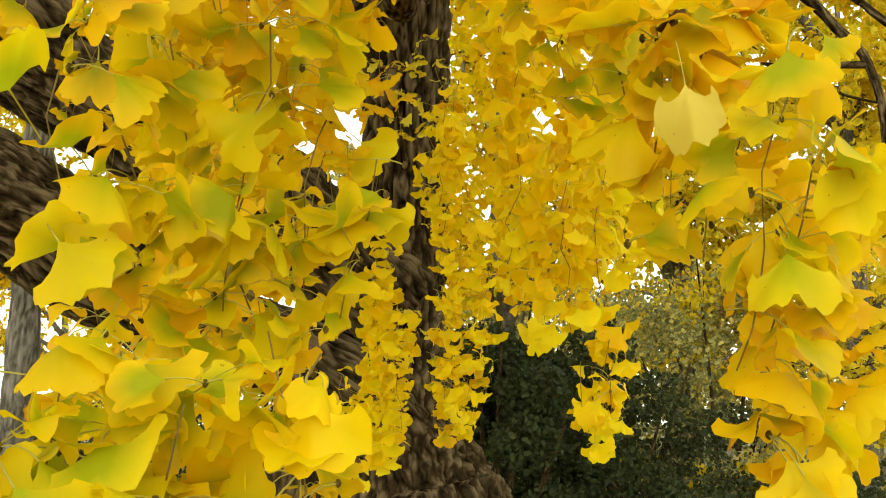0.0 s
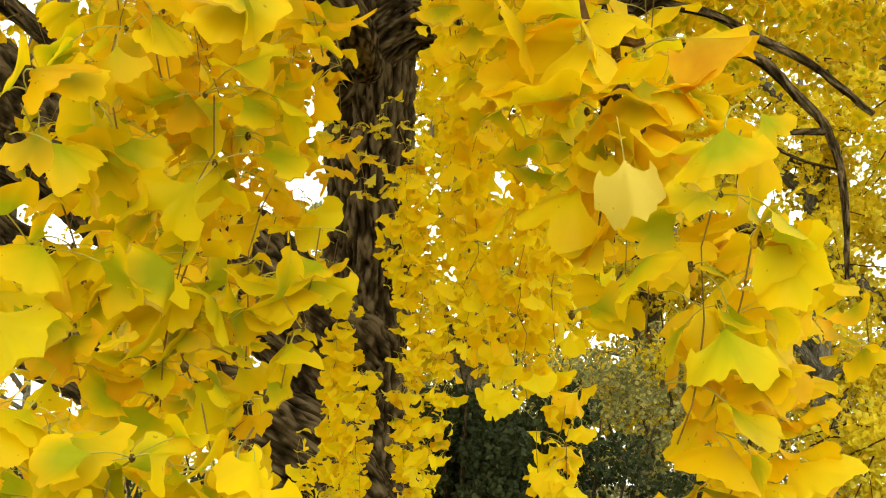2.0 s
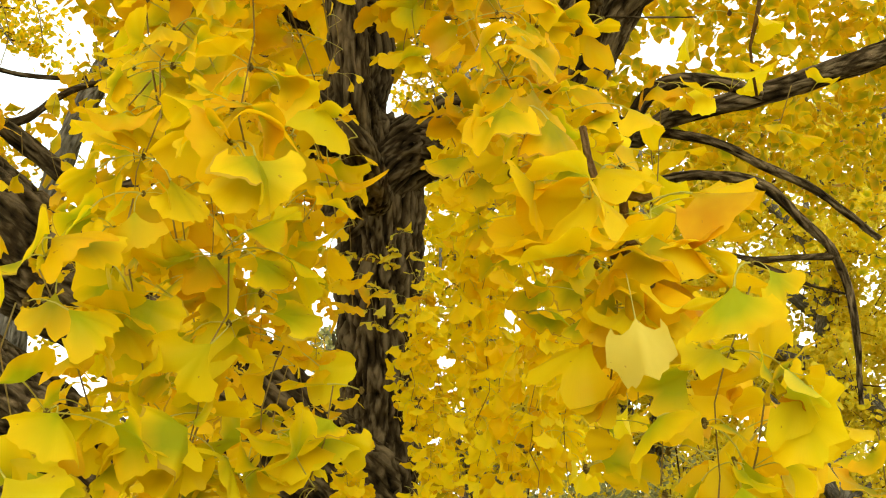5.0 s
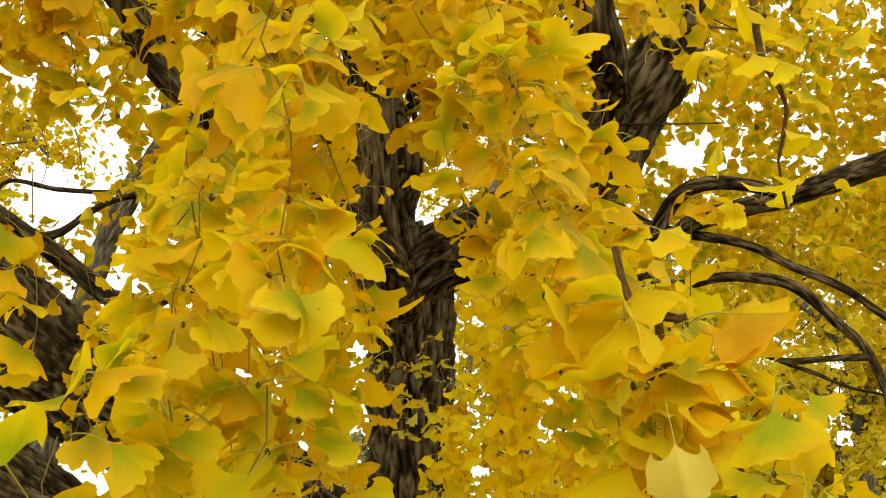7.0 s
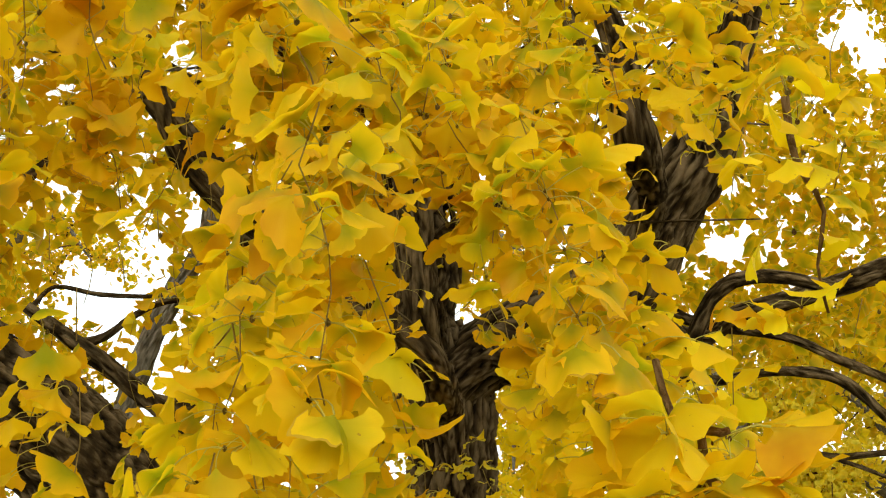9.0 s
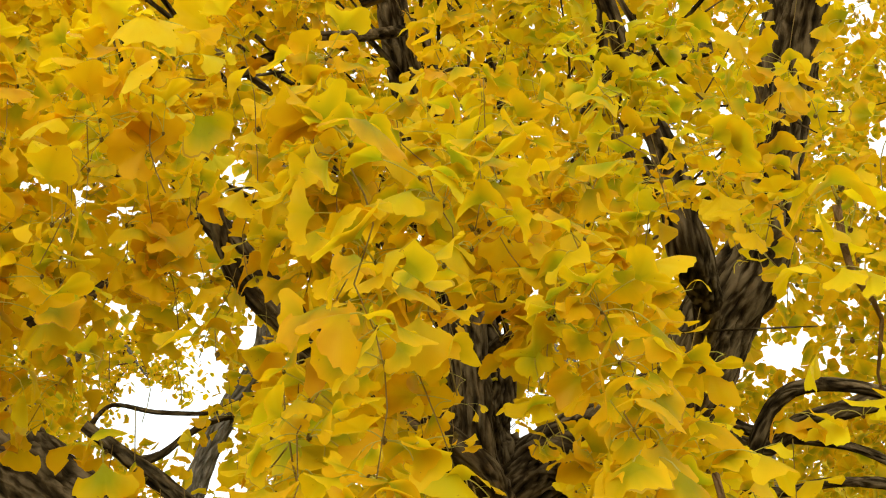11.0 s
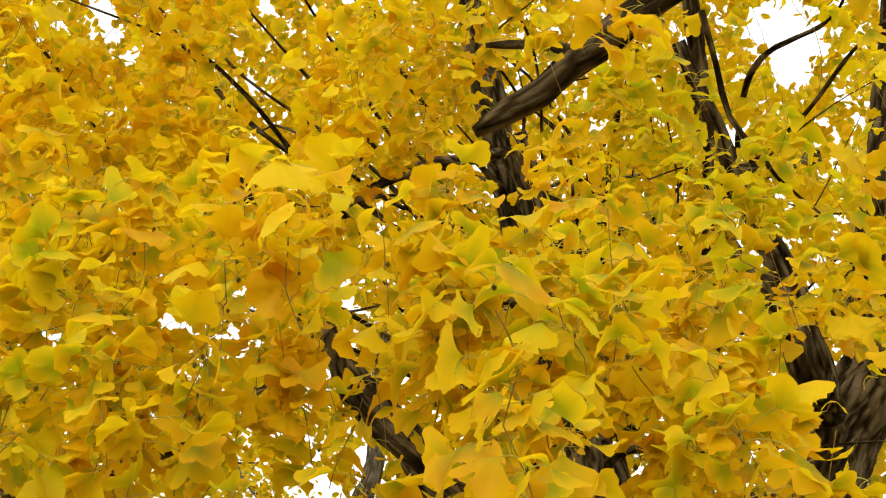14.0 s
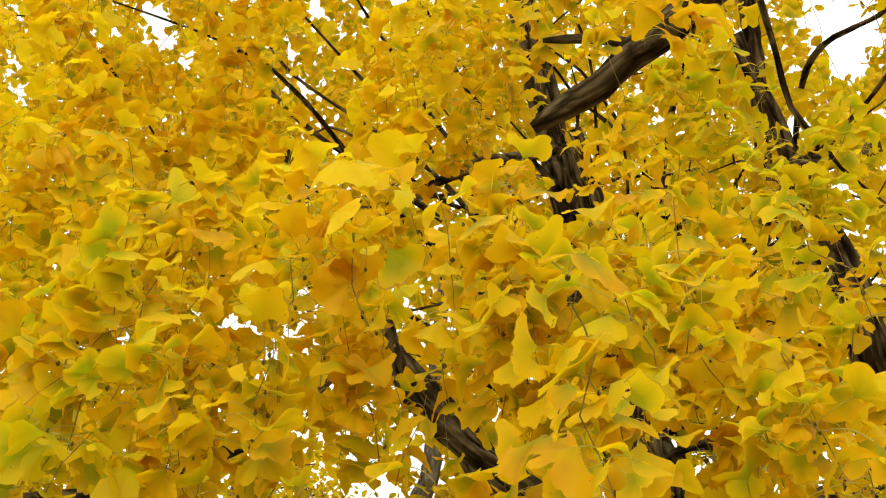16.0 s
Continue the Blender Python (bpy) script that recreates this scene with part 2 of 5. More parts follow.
# ---- ginkgo leaves ----
def leaf_shape(rng, na, nr, stalk=True, spread=False):
    """One leaf, its blade one unit long: stalk from the origin along y, drooping, then the fan. Returns verts, faces, uv, and the blade's base, way and normal."""
    half = radians(rng.uniform(60, 84))
    notch, notch_w = (rng.uniform(0.10, 0.30), rng.uniform(0.04, 0.09)) if rng.random() < 0.4 else (0.04, 0.12)
    cup, droop = rng.uniform(-0.55, 0.30), rng.uniform(-0.1, 0.40)
    wave, wk, wp = rng.uniform(0.06, 0.20), rng.uniform(1.2, 3.4), rng.uniform(0, 6.3)
    fold, ruffle, skew = rng.uniform(-0.32, 0.22), rng.uniform(0.02, 0.08), rng.uniform(-0.28, 0.28)
    lp, bend = rng.uniform(0.7, 1.3), radians(rng.uniform(45, 85))
    if spread:
        # held flat and arched like a saddle or a shallow umbrella
        bend, droop = radians(rng.uniform(15, 60)), rng.uniform(-0.15, 0.5)
        cup = rng.uniform(-1.0, -0.3) if rng.random() < 0.68 else rng.uniform(0.2, 0.75)
        wave = rng.uniform(0.08, 0.22)
    corner = 0.66 if spread else 0.78
    verts, faces, uv = [], [], []
    # stalk: an arc in the y-z plane
    p, way = np.zeros(3), np.array([0.0, 1.0, 0.0])
    k = 4
    ring = []
    for i in range(k + 1):
        a = bend * (i / k) ** 1.3
        way = np.array([0.0, math.cos(a), -math.sin(a)])
        if i:
            p = p + way * lp / k
        nz = np.array([0.0, math.sin(a), math.cos(a)])
        r = (0.017 if na > 20 else 0.013) if i < k else 0.024
        if stalk:
            ring.append(len(verts))
            for j in range(3):
                b = 2 * math.pi * j / 3
                verts.append(p + r * (math.cos(b) * np.array([1.0, 0, 0]) + math.sin(b) * nz))
                uv.append((0.5, 1.8))
    if stalk:
        for a, b in zip(ring, ring[1:]):
            for j in range(3):
                faces.append((a + j, a + (j + 1) % 3, b + (j + 1) % 3, b + j))
    base, side = p, np.array([1.0, 0.0, 0.0])
    nz = np.cross(side, way)
    first = len(verts)
    verts.append(base - way * 0.01)
    uv.append((0.5, 0.0))
    for s in range(1, nr + 1):
        f = s / nr
        for j in range(na + 1):
            q = j / na * 2 - 1
            a = half * q * (0.46 + 0.54 * f ** 0.9)
            edge = 1 - 0.04 * q * q - notch * math.exp(-(q / notch_w) ** 2) + 0.05 * math.sin(5 * q + wp) + 0.032 * math.sin(13 * q + wp * 2) + (0.026 * math.sin(23 * q + wp * 5) if na > 12 else 0.0) + (0.020 * math.sin(35 * q + wp) if na > 20 else 0.0)
            if abs(q) > corner:
                edge *= 1 - (0.38 if spread else 0.22) * ((abs(q) - corner) / (1 - corner)) ** 2
            r = f * (1 + (edge - 1) * f * f)
            x, y = r * math.sin(a), r * math.cos(a)
            n = cup * x * x - droop * y * y + wave * f * f * math.sin(wk * a * 1.6 + wp) + fold * math.sqrt(x * x + 0.03) + skew * x * y + ruffle * f ** 3 * math.sin(11 * q + wp * 3)
            verts.append(base + side * x + way * y + nz * n)
            uv.append((0.5 + 0.5 * q, f))
    for j in range(na):
        faces.append((first, first + 1 + j, first + 2 + j))
    for s in range(nr - 1):
        for j in range(na):
            a = first + 1 + s * (na + 1) + j
            faces.append((a, a + na + 1, a + na + 2, a + 1))
    return np.array(verts), faces, np.array(uv), (base, way, nz)


shape_rng = random.Random(7)
FINE = [leaf_shape(shape_rng, 27, 4, spread=i >= 14) for i in range(38)]
PLAIN = [leaf_shape(shape_rng, 12, 3, spread=i % 4 == 3) for i in range(24)]
SPREAD = [leaf_shape(shape_rng, 20, 3, spread=i % 6 > 0) for i in range(30)]
COARSE = [leaf_shape(shape_rng, 4, 1, stalk=False) for _ in range(8)]
FINE_MESH = {}


def fine_mesh(k, mat):
    if (k, mat.name) not in FINE_MESH:
        v, f, uv, _ = FINE[k]
        FINE_MESH[k, mat.name] = mesh_from("leaf", [tuple(q) for q in v], f, mat, uv)
    return FINE_MESH[k, mat.name]


def frame_of(origin, way, up, size):
    """A pose whose y runs along way and whose z leans to up, scaled."""
    y = way / (np.linalg.norm(way) + 1e-9)
    x = np.cross(y, up)
    x /= np.linalg.norm(x) + 1e-9
    z = np.cross(x, y)
    m = np.eye(4)
    m[:3, 0], m[:3, 1], m[:3, 2], m[:3, 3] = x * size, y * size, z * size, origin
    return m


def joined(name, shapes, poses, picks, mat):
    """Many leaves as one mesh."""
    vs, fs, us, o = [], [], [], 0
    for m, k in zip(poses, picks):
        v, f, uv, _ = shapes[k]
        vs.append(v @ m[:3, :3].T + m[:3, 3])
        us.append(uv)
        fs.extend([tuple(i + o for i in q) for q in f])
        o += len(v)
    return mesh_from(name, np.concatenate(vs).tolist(), fs, mat, np.concatenate(us))


def whorl_poses(rng, at, size, count, around, loose=0.25):
    """Leaves on one spur: stalks arch out, most of them to the open side of the crown, and the blades hang over."""
    out = []
    turn0 = rng.uniform(0, 6.28)
    for i in range(count):
        if around or rng.random() < loose:
            a = turn0 + 6.283 * i / count + rng.uniform(-0.5, 0.5)
        else:
            a = -1.571 + (i + 0.5 - count / 2) * 2.9 / count + rng.gauss(0, 0.4)
        lift = rng.uniform(-0.25, 0.7)
        way = np.array([math.cos(a), math.sin(a), lift])
        tip = 0.42 + 0.5 * loose
        up = np.array([rng.gauss(0, tip), rng.gauss(0, tip), 1.0])
        out.append(frame_of(at, way, up, size * rng.choice((0.62, 0.76, 0.88, 0.97, 1.05, 1.15, 1.3))))
    return out


# ---- the place ----
ground_mesh = bpy.data.meshes.new("ground")
gb = bmesh.new()
bmesh.ops.create_grid(gb, x_segments=80, y_segments=80, size=400)
for v in gb.verts:
    d = math.hypot(v.co.x, v.co.y)
    v.co.z = 0.12 * noise.noise(Vector((v.co.x * 0.05, v.co.y * 0.05, 0))) * min(1, d / 20)
gb.to_mesh(ground_mesh)
gb.free()
ground_mesh.materials.append(ground_material())
tagged(new("ground", ground_mesh), "grassy park ground strewn with fallen yellow leaves", "ground", kind="structure")

tree = new("ginkgo_tree")
tree.location = (-0.12, 4.07, 0.0)
tagged(tree, "old ginkgo tree with furrowed dark bark and golden autumn leaves", "tree")
bpy.context.view_layer.update()
BASE = tree.matrix_world.inverted()


def tree_part(name, me, parent, label="", kind=""):
    """A part modelled in world places, hung under the tree or one of its branches."""
    ob = part(name, me, parent, label, kind)
    if parent is tree:
        ob.matrix_parent_inverse = BASE
    return ob


BRANCH_COUNT = [0, 0]
GAPS = []
GAP_TABLE = {}


def opening(ax, ay, az, ar, bx, by, bz, br):
    """A gap through the foliage, a tapering passage in which no leaf hangs."""
    GAPS.append((np.array((ax, ay, az)), np.array((bx, by, bz)), ar, br))


def in_gap(p, spare=0.0):
    """True where p lies in one of the openings, or nearer to it than spare."""
    if "table" not in GAP_TABLE:
        GAP_TABLE["table"] = [np.array(c) for c in zip(*GAPS)]
    a, b, ar, br = GAP_TABLE["table"]
    ab = b - a
    f = np.clip(((p - a) * ab).sum(1) / (ab * ab).sum(1), 0, 1)
    return bool((np.linalg.norm(p - a - f[:, None] * ab, axis=1) < ar + (br - ar) * f + spare).any())


def scatter_mesh(name, at, size, mat, seed, hang=0.5):
    """Very many small leaves as one mesh: at is an n x 3 array."""
    g = np.random.default_rng(seed)
    vs, fs, us, o = [], [], [], 0
    pick = g.integers(0, len(COARSE), len(at))
    for k, (v, f, uv, (base, way, nz)) in enumerate(COARSE):
        c = at[pick == k]
        if not len(c):
            continue
        w = g.normal(size=(len(c), 3)) + np.array((0, 0, -hang))
        w /= np.linalg.norm(w, axis=1)[:, None]
        x = np.cross(w, g.normal(size=(len(c), 3)))
        x /= np.linalg.norm(x, axis=1)[:, None] + 1e-9
        r = np.stack([x, w, np.cross(x, w)], -1) * (size * g.uniform(0.7, 1.25, len(c)))[:, None, None]
        q = np.einsum("nij,mj->nmi", r, v - base) + c[:, None, :]
        vs.append(q.reshape(-1, 3))
        us.append(np.tile(uv, (len(c), 1)))
        for m in range(len(c)):
            fs.extend([tuple(i + o + m * len(v) for i in t) for t in f])
        o += len(c) * len(v)
    return mesh_from(name, np.concatenate(vs).tolist(), fs, mat, np.concatenate(us), smooth=False)


LEAF_WORDS = {"golden_leaf": "golden yellow", "lemon_leaf": "green-tinged yellow", "amber_leaf": "amber yellow", "lit_yellow_leaf": "brightened yellow"}


def hanging_branch(points, size, gap, count, mat, fine=0, around=False, plain=SPREAD, loose=0.25, within=None):
    """A twig (rows of x, y, z, radius) with spurs and whorls of leaves. Up to `fine` leaves are objects of their own."""
    BRANCH_COUNT[0] += 1
    rng = random.Random(BRANCH_COUNT[0] * 31)
    c = spline(points, gap)
    poses, spurs = [], []
    for q in c:
        at = q[:3] + np.array([rng.gauss(0, 1) for _ in range(3)]) * gap * 0.25
        found = whorl_poses(rng, at, size, max(2, count + rng.choice((-1, 0, 0, 1))), around, loose)
        if not in_gap(at):
            spurs.append((at, size * rng.uniform(0.05, 0.085) * (1 if fine else 0.5), np.array((0.0, 0.0, -1.0)), 1.3))
        poses += found
    mids = [m[:3, 3] + m[:3, 1] * 1.35 - m[:3, 2] * 0.7 for m in poses]
    if within:
        poses, mids = [list(k) for k in zip(*[(m, p) for m, p in zip(poses, mids) if inside(within, p[0], p[2])])] or ([], [])
    # a leaf whose blade would close one of the openings is left out
    poses = [m for m, p in zip(poses, mids) if not in_gap(p, size * rng.gauss(0.1, 0.35))]
    if not poses:
        return None
    bent = spline(points, 0.05)
    for q in bent[1:-1]:
        q[:3] += np.array([rng.gauss(0, 1) for _ in range(3)]) * 0.006
    stem = tree_part("hanging_branch", tube("hanging_branch", bent, TWIG if points[0][3] > 0.002 else SHOOT, seg=6, step=0.02, knots=0.5, seed=rng.uniform(0, 50), spurs=spurs), tree,
                     "drooping twig set with %s%s fan-shaped leaves" % ("small " if size < 0.035 else "", LEAF_WORDS.get(mat.name, "pale yellow")))
    rng.shuffle(poses)
    singles, poses = poses[:fine], poses[fine:]
    for m in singles:
        k = rng.randrange(14) if plain is PLAIN or rng.random() < 0.3 else 14 + rng.randrange(24)
        ob = part("leaf", fine_mesh(k, mat), stem)
        ob.matrix_basis = Matrix(m.tolist())
    if poses:
        part("foliage", joined("foliage", plain, poses, [rng.randrange(len(plain)) for _ in poses], mat), stem, "whorls of fan-shaped yellow leaves", "stuff")
    return stem


def single_leaf(stem, base, tip, wide, turn, shape, mat):
    """One leaf set by the base and the tip of its blade."""
    own, way, nz = FINE[shape][3]
    b, t = np.array(base), np.array(tip)
    goal = frame_of(b, t - b, np.array((-0.05, -0.85, 0.45)), np.linalg.norm(t - b))
    goal = goal @ np.array(Matrix.Rotation(radians(turn), 4, "Y")) @ np.diag((wide, 1, 1, 1))
    ob = part("leaf", fine_mesh(shape, mat), stem, "faded beige leaf")
    ob.matrix_basis = Matrix((goal @ np.linalg.inv(frame_of(own, way, nz, 1.0))).tolist())


def inside(poly, x, z):
    hit = False
    for (xa, za), (xb, zb) in zip(poly, poly[1:] + poly[:1]):
        if (za > z) != (zb > z) and x < xa + (z - za) * (xb - xa) / (zb - za):
            hit = not hit
    return hit


def leaf_sheet(outline, size, across, along, count, mats, fine=0, depth=0.06, droop=0, around=0, loose=0.25):
    """A hanging mass of foliage: twigs side by side inside an outline, each set with whorls; it bends through the outline's points."""
    BRANCH_COUNT[1] += 1
    rng = random.Random(BRANCH_COUNT[1] * 977)
    P = np.array(outline)

    def terms(x, z):
        row = [np.ones_like(x), x, z]
        return np.stack(row + [x * x, z * z, x * z] if len(P) > 7 else row, -1)

    fit = np.linalg.lstsq(terms(P[:, 0], P[:, 2]), P[:, 1], rcond=None)[0]
    poly = [(p[0], p[2]) for p in outline]
    (x0, x1), (z0, z1) = (P[:, 0].min(), P[:, 0].max()), (P[:, 2].min(), P[:, 2].max())
    runs = []
    lanes = max(1, round((x1 - x0) / across))
    for k in range(lanes):
        x = x0 + (k + 0.5) * (x1 - x0) / lanes + rng.uniform(-0.3, 0.3) * across
        sway, turn, lie = rng.uniform(0.1, 0.5) * across, rng.uniform(0, 6.3), rng.gauss(0, depth)
        lean = 0 if around else rng.gauss(0, 0.07)
        z, run = z1 - rng.uniform(0, along), []
        while z > z0 - along:
            q = x + sway * math.sin(turn + (z1 - z) * 9) + lean * (z1 + z0 - 2 * z)
            if inside(poly, q, z):
                y = float(terms(np.array([q]), np.array([z]))[0] @ fit) + lie + (0 if around else size * 1.0) + 0.02 * math.sin(turn * 2 + z * 14)
                run.append((q, y, z))
            elif run:
                runs.append(run)
                run = []
            z -= along * rng.uniform(0.8, 1.2)
            if len(run) >= 8 and rng.random() < 0.3:
                runs.append(run)
                run = []
        if run:
            runs.append(run)
    total = sum(len(r) for r in runs) * count
    for r in runs:
        if len(r) == 1:
            r = r + [(r[0][0] + 0.004, r[0][1], r[0][2] - along * 0.6)]
        rows = [(*p, size * (0.016 - 0.008 * i / len(r)) * (1 if fine else 0.6)) for i, p in enumerate(r)]
        hanging_branch(rows, size, along, count, rng.choice(mats), math.ceil(fine * len(r) * count / total), bool(around), PLAIN if droop else SPREAD, loose, poly)


def high_crown(low, high, clumps, count, mat, seed, leaf, name="crown"):
    """The thick crown overhead and behind: clumps of leaves between two corners, with the openings left free."""
    g = np.random.default_rng(seed)
    homes = g.uniform(low, high, (clumps, 3))
    at = homes[g.integers(0, clumps, count)] + g.normal(size=(count, 3)) * np.array((0.32, 0.32, 0.22))
    free = np.ones(count, dtype=bool)
    for a, b, ar, br in GAPS:
        ab = b - a
        f = np.clip((at - a) @ ab / (ab @ ab), 0, 1)
        free &= np.linalg.norm(at - a - f[:, None] * ab, axis=1) > (ar + (br - ar) * f) * g.uniform(0.45, 1.15, count)
    return tree_part(name, scatter_mesh(name, at[free], leaf, mat, seed), tree, "thick upper crown of golden leaves", "stuff")


def inner_branches(count, corner, span, seed):
    """Bare dark boughs that leave the upper trunk and run out through the crown; only bits of them show between the leaves."""
    rng = random.Random(seed)
    for i in range(count):
        p = np.array([corner[k] + rng.random() * span[k] for k in range(3)])
        a = np.array((-0.25 + rng.gauss(0, 0.08), 4.2 + rng.gauss(0, 0.08), rng.uniform(3.4, 4.6)))
        r = rng.uniform(0.007, 0.020)
        rows = []
        for f in (0, 0.2, 0.45, 0.7, 0.9, 1.0):
            q = a + (p - a) * f + np.array((rng.gauss(0, 0.07), rng.gauss(0, 0.07), rng.gauss(0, 0.06) + 0.5 * f * (1 - f))) * min(1, f * 5)
            rows.append((*q, r * (1.1 - 0.95 * f)))
        if any(in_gap(np.array(q[:3])) for q in rows):
            continue
        tree_part("bough", tube("bough", rows, BARK, 10, 0.04, r * 0.12, 0.25, i * 3.7), tree, "bare dark bough inside the leafy crown")


def burl(ring, seed, label):
    """A swollen ring of bark round a hollow where a limb was lost."""
    return tree_part("burl", tube("burl", ring, BARK, 20, 0.01, 0.01, 0.2, seed), tree, label)


def limb(points, mat=BARK, seg=48, step=0.03, furrow=0.012, knots=0.12, seed=1.0, name="limb", label="thick limb with deeply furrowed bark"):
    return tree_part(name, tube(name, points, mat, seg, step, furrow, knots, seed), tree, label)


def far_tree(name, x, y, height, spread, mat, count, seed, label, leaf=0.05, bark=GREY_BARK, droop=0.5, low=0.25):
    """A tree further off: trunk, limbs and a loose crown of leaf clumps hung along its twigs."""
    rng, g = random.Random(seed), np.random.default_rng(seed)
    top = new(name)
    top.location = (x, y, 0)
    tagged(top, label, "tree", "trees of the park")
    r = height * 0.022
    part("trunk", tube("trunk", [(0, 0, -0.2, r * 1.5), (0.05, 0, height * 0.2, r), (0.1, 0.1, height * 0.5, r * 0.7), (0, 0, height * 0.9, r * 0.15)], bark, 14, 0.15, 0.01, 0.1, seed), top)
    homes = []
    for i in range(15):
        a, z0 = i * 2.4 + rng.uniform(-0.4, 0.4), height * rng.uniform(low, 0.8)
        reach = spread * rng.uniform(0.6, 1.1) * (1.15 - z0 / height * 0.7)
        rise = height * rng.uniform(0.0, 0.22)
        pts = [(0.04, 0.05, z0, r * 0.5)]
        for f in (0.35, 0.7, 1.0):
            pts.append((math.cos(a) * reach * f + rng.gauss(0, 0.1), math.sin(a) * reach * f + rng.gauss(0, 0.1), z0 + rise * math.sin(f * 2.4) - droop * f * f * 0.6, r * 0.5 * (1.05 - f)))
        part("limb", tube("limb", pts, bark, 7, 0.25, 0.0, 0.2, i), top)
        c = spline(pts, 0.05)
        for q in c[len(c) // 5:]:
            if rng.random() < 0.35:
                side = np.array([rng.gauss(0, 1), rng.gauss(0, 1), rng.uniform(-0.7, 0.6)])
                ln = spread * rng.uniform(0.08, 0.34)
                tip = q[:3] + side / np.linalg.norm(side) * ln + np.array((0, 0, -droop * ln))
                homes.append((q[:3], tip))
    twigs_v, twigs_f = [], []
    for a, b in homes:
        o = len(twigs_v)
        m = (a + b) / 2 + np.array((0, 0, 0.12 * np.linalg.norm(b - a)))
        for q, w in ((a, 0.010), (m, 0.007), (b, 0.003)):
            for k in range(3):
                twigs_v.append((q[0] + w * math.cos(k * 2.1), q[1] + w * math.sin(k * 2.1), q[2] + w * (k - 1)))
        for j in range(2):
            for k in range(3):
                twigs_f.append((o + j * 3 + k, o + j * 3 + (k + 1) % 3, o + j * 3 + 3 + (k + 1) % 3, o + j * 3 + 3 + k))
    part("twig_spray", mesh_from("twig_spray", twigs_v, twigs_f, TWIG), top, "", "stuff")
    pick = g.integers(0, len(homes), count)
    f = g.uniform(0.0, 1.05, count)[:, None]
    A, B = np.array([h[0] for h in homes])[pick], np.array([h[1] for h in homes])[pick]
    at = A + (B - A) * f + np.array((0, 0, 0.12)) * (np.linalg.norm(B - A, axis=1)[:, None] * f * (1 - f) * 4) + g.normal(size=(count, 3)) * 0.07
    part("crown", scatter_mesh("crown", at, leaf, mat, seed), top, "", "stuff")
    return top


def bush(name, x, y, height, spread, mat, count, seed, label, leaf=0.04):
    rng, g = random.Random(seed), np.random.default_rng(seed)
    top = new(name)
    top.location = (x, y, 0)
    tagged(top, label, "bush", "bushes behind the ginkgo")
    for i in range(9):
        a = i * 2.4
        tip = (math.cos(a) * spread * rng.uniform(0.3, 0.8), math.sin(a) * spread * rng.uniform(0.3, 0.8), height * rng.uniform(0.6, 0.95))
        part("stem", tube("stem", [(math.cos(a) * 0.1, math.sin(a) * 0.1, -0.1, 0.03), (tip[0] * 0.4, tip[1] * 0.4, tip[2] * 0.5, 0.02), (*tip, 0.006)], BARK, 6, 0.1, 0, 0.2, i), top)
    lobes = np.array([(g.normal() * spread * 0.45, g.normal() * spread * 0.45, height * g.uniform(0.05, 0.8)) for _ in range(60)])
    pick = g.integers(0, 60, count)
    u = g.normal(size=(count, 3))
    u /= np.linalg.norm(u, axis=1)[:, None]
    at = lobes[pick] + u * (spread * 0.30 * g.uniform(0.3, 1.0, count) ** 0.5)[:, None] * np.array((1, 1, 0.7))
    at[:, 2] = np.abs(at[:, 2])
    part("foliage", scatter_mesh("foliage", at, leaf, mat, seed, 0.1), top, "", "stuff")
    return top



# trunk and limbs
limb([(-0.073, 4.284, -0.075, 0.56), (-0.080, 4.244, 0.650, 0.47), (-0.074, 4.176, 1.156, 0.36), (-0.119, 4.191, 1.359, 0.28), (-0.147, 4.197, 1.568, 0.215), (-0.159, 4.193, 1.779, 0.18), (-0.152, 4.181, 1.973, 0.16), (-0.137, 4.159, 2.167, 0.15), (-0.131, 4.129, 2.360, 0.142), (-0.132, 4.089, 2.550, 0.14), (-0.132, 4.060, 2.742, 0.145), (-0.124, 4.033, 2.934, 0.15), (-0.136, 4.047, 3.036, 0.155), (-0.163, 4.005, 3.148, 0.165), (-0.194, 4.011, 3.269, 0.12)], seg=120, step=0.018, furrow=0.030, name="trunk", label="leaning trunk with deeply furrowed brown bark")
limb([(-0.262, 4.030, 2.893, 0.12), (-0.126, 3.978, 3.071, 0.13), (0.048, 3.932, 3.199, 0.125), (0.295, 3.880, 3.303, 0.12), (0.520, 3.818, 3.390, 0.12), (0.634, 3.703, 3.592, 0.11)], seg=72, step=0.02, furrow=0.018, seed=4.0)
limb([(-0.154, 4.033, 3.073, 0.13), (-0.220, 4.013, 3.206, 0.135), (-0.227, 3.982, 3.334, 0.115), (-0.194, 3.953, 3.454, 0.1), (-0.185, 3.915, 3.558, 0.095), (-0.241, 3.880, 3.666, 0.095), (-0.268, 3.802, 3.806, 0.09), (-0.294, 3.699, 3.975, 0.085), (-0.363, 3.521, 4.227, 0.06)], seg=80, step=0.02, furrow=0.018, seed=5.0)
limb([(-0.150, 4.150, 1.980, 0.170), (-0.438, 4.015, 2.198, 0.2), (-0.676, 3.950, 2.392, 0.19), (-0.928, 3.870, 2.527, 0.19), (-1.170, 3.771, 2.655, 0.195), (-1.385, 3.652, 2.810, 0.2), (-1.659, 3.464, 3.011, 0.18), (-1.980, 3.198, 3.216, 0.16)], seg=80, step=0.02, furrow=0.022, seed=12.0)
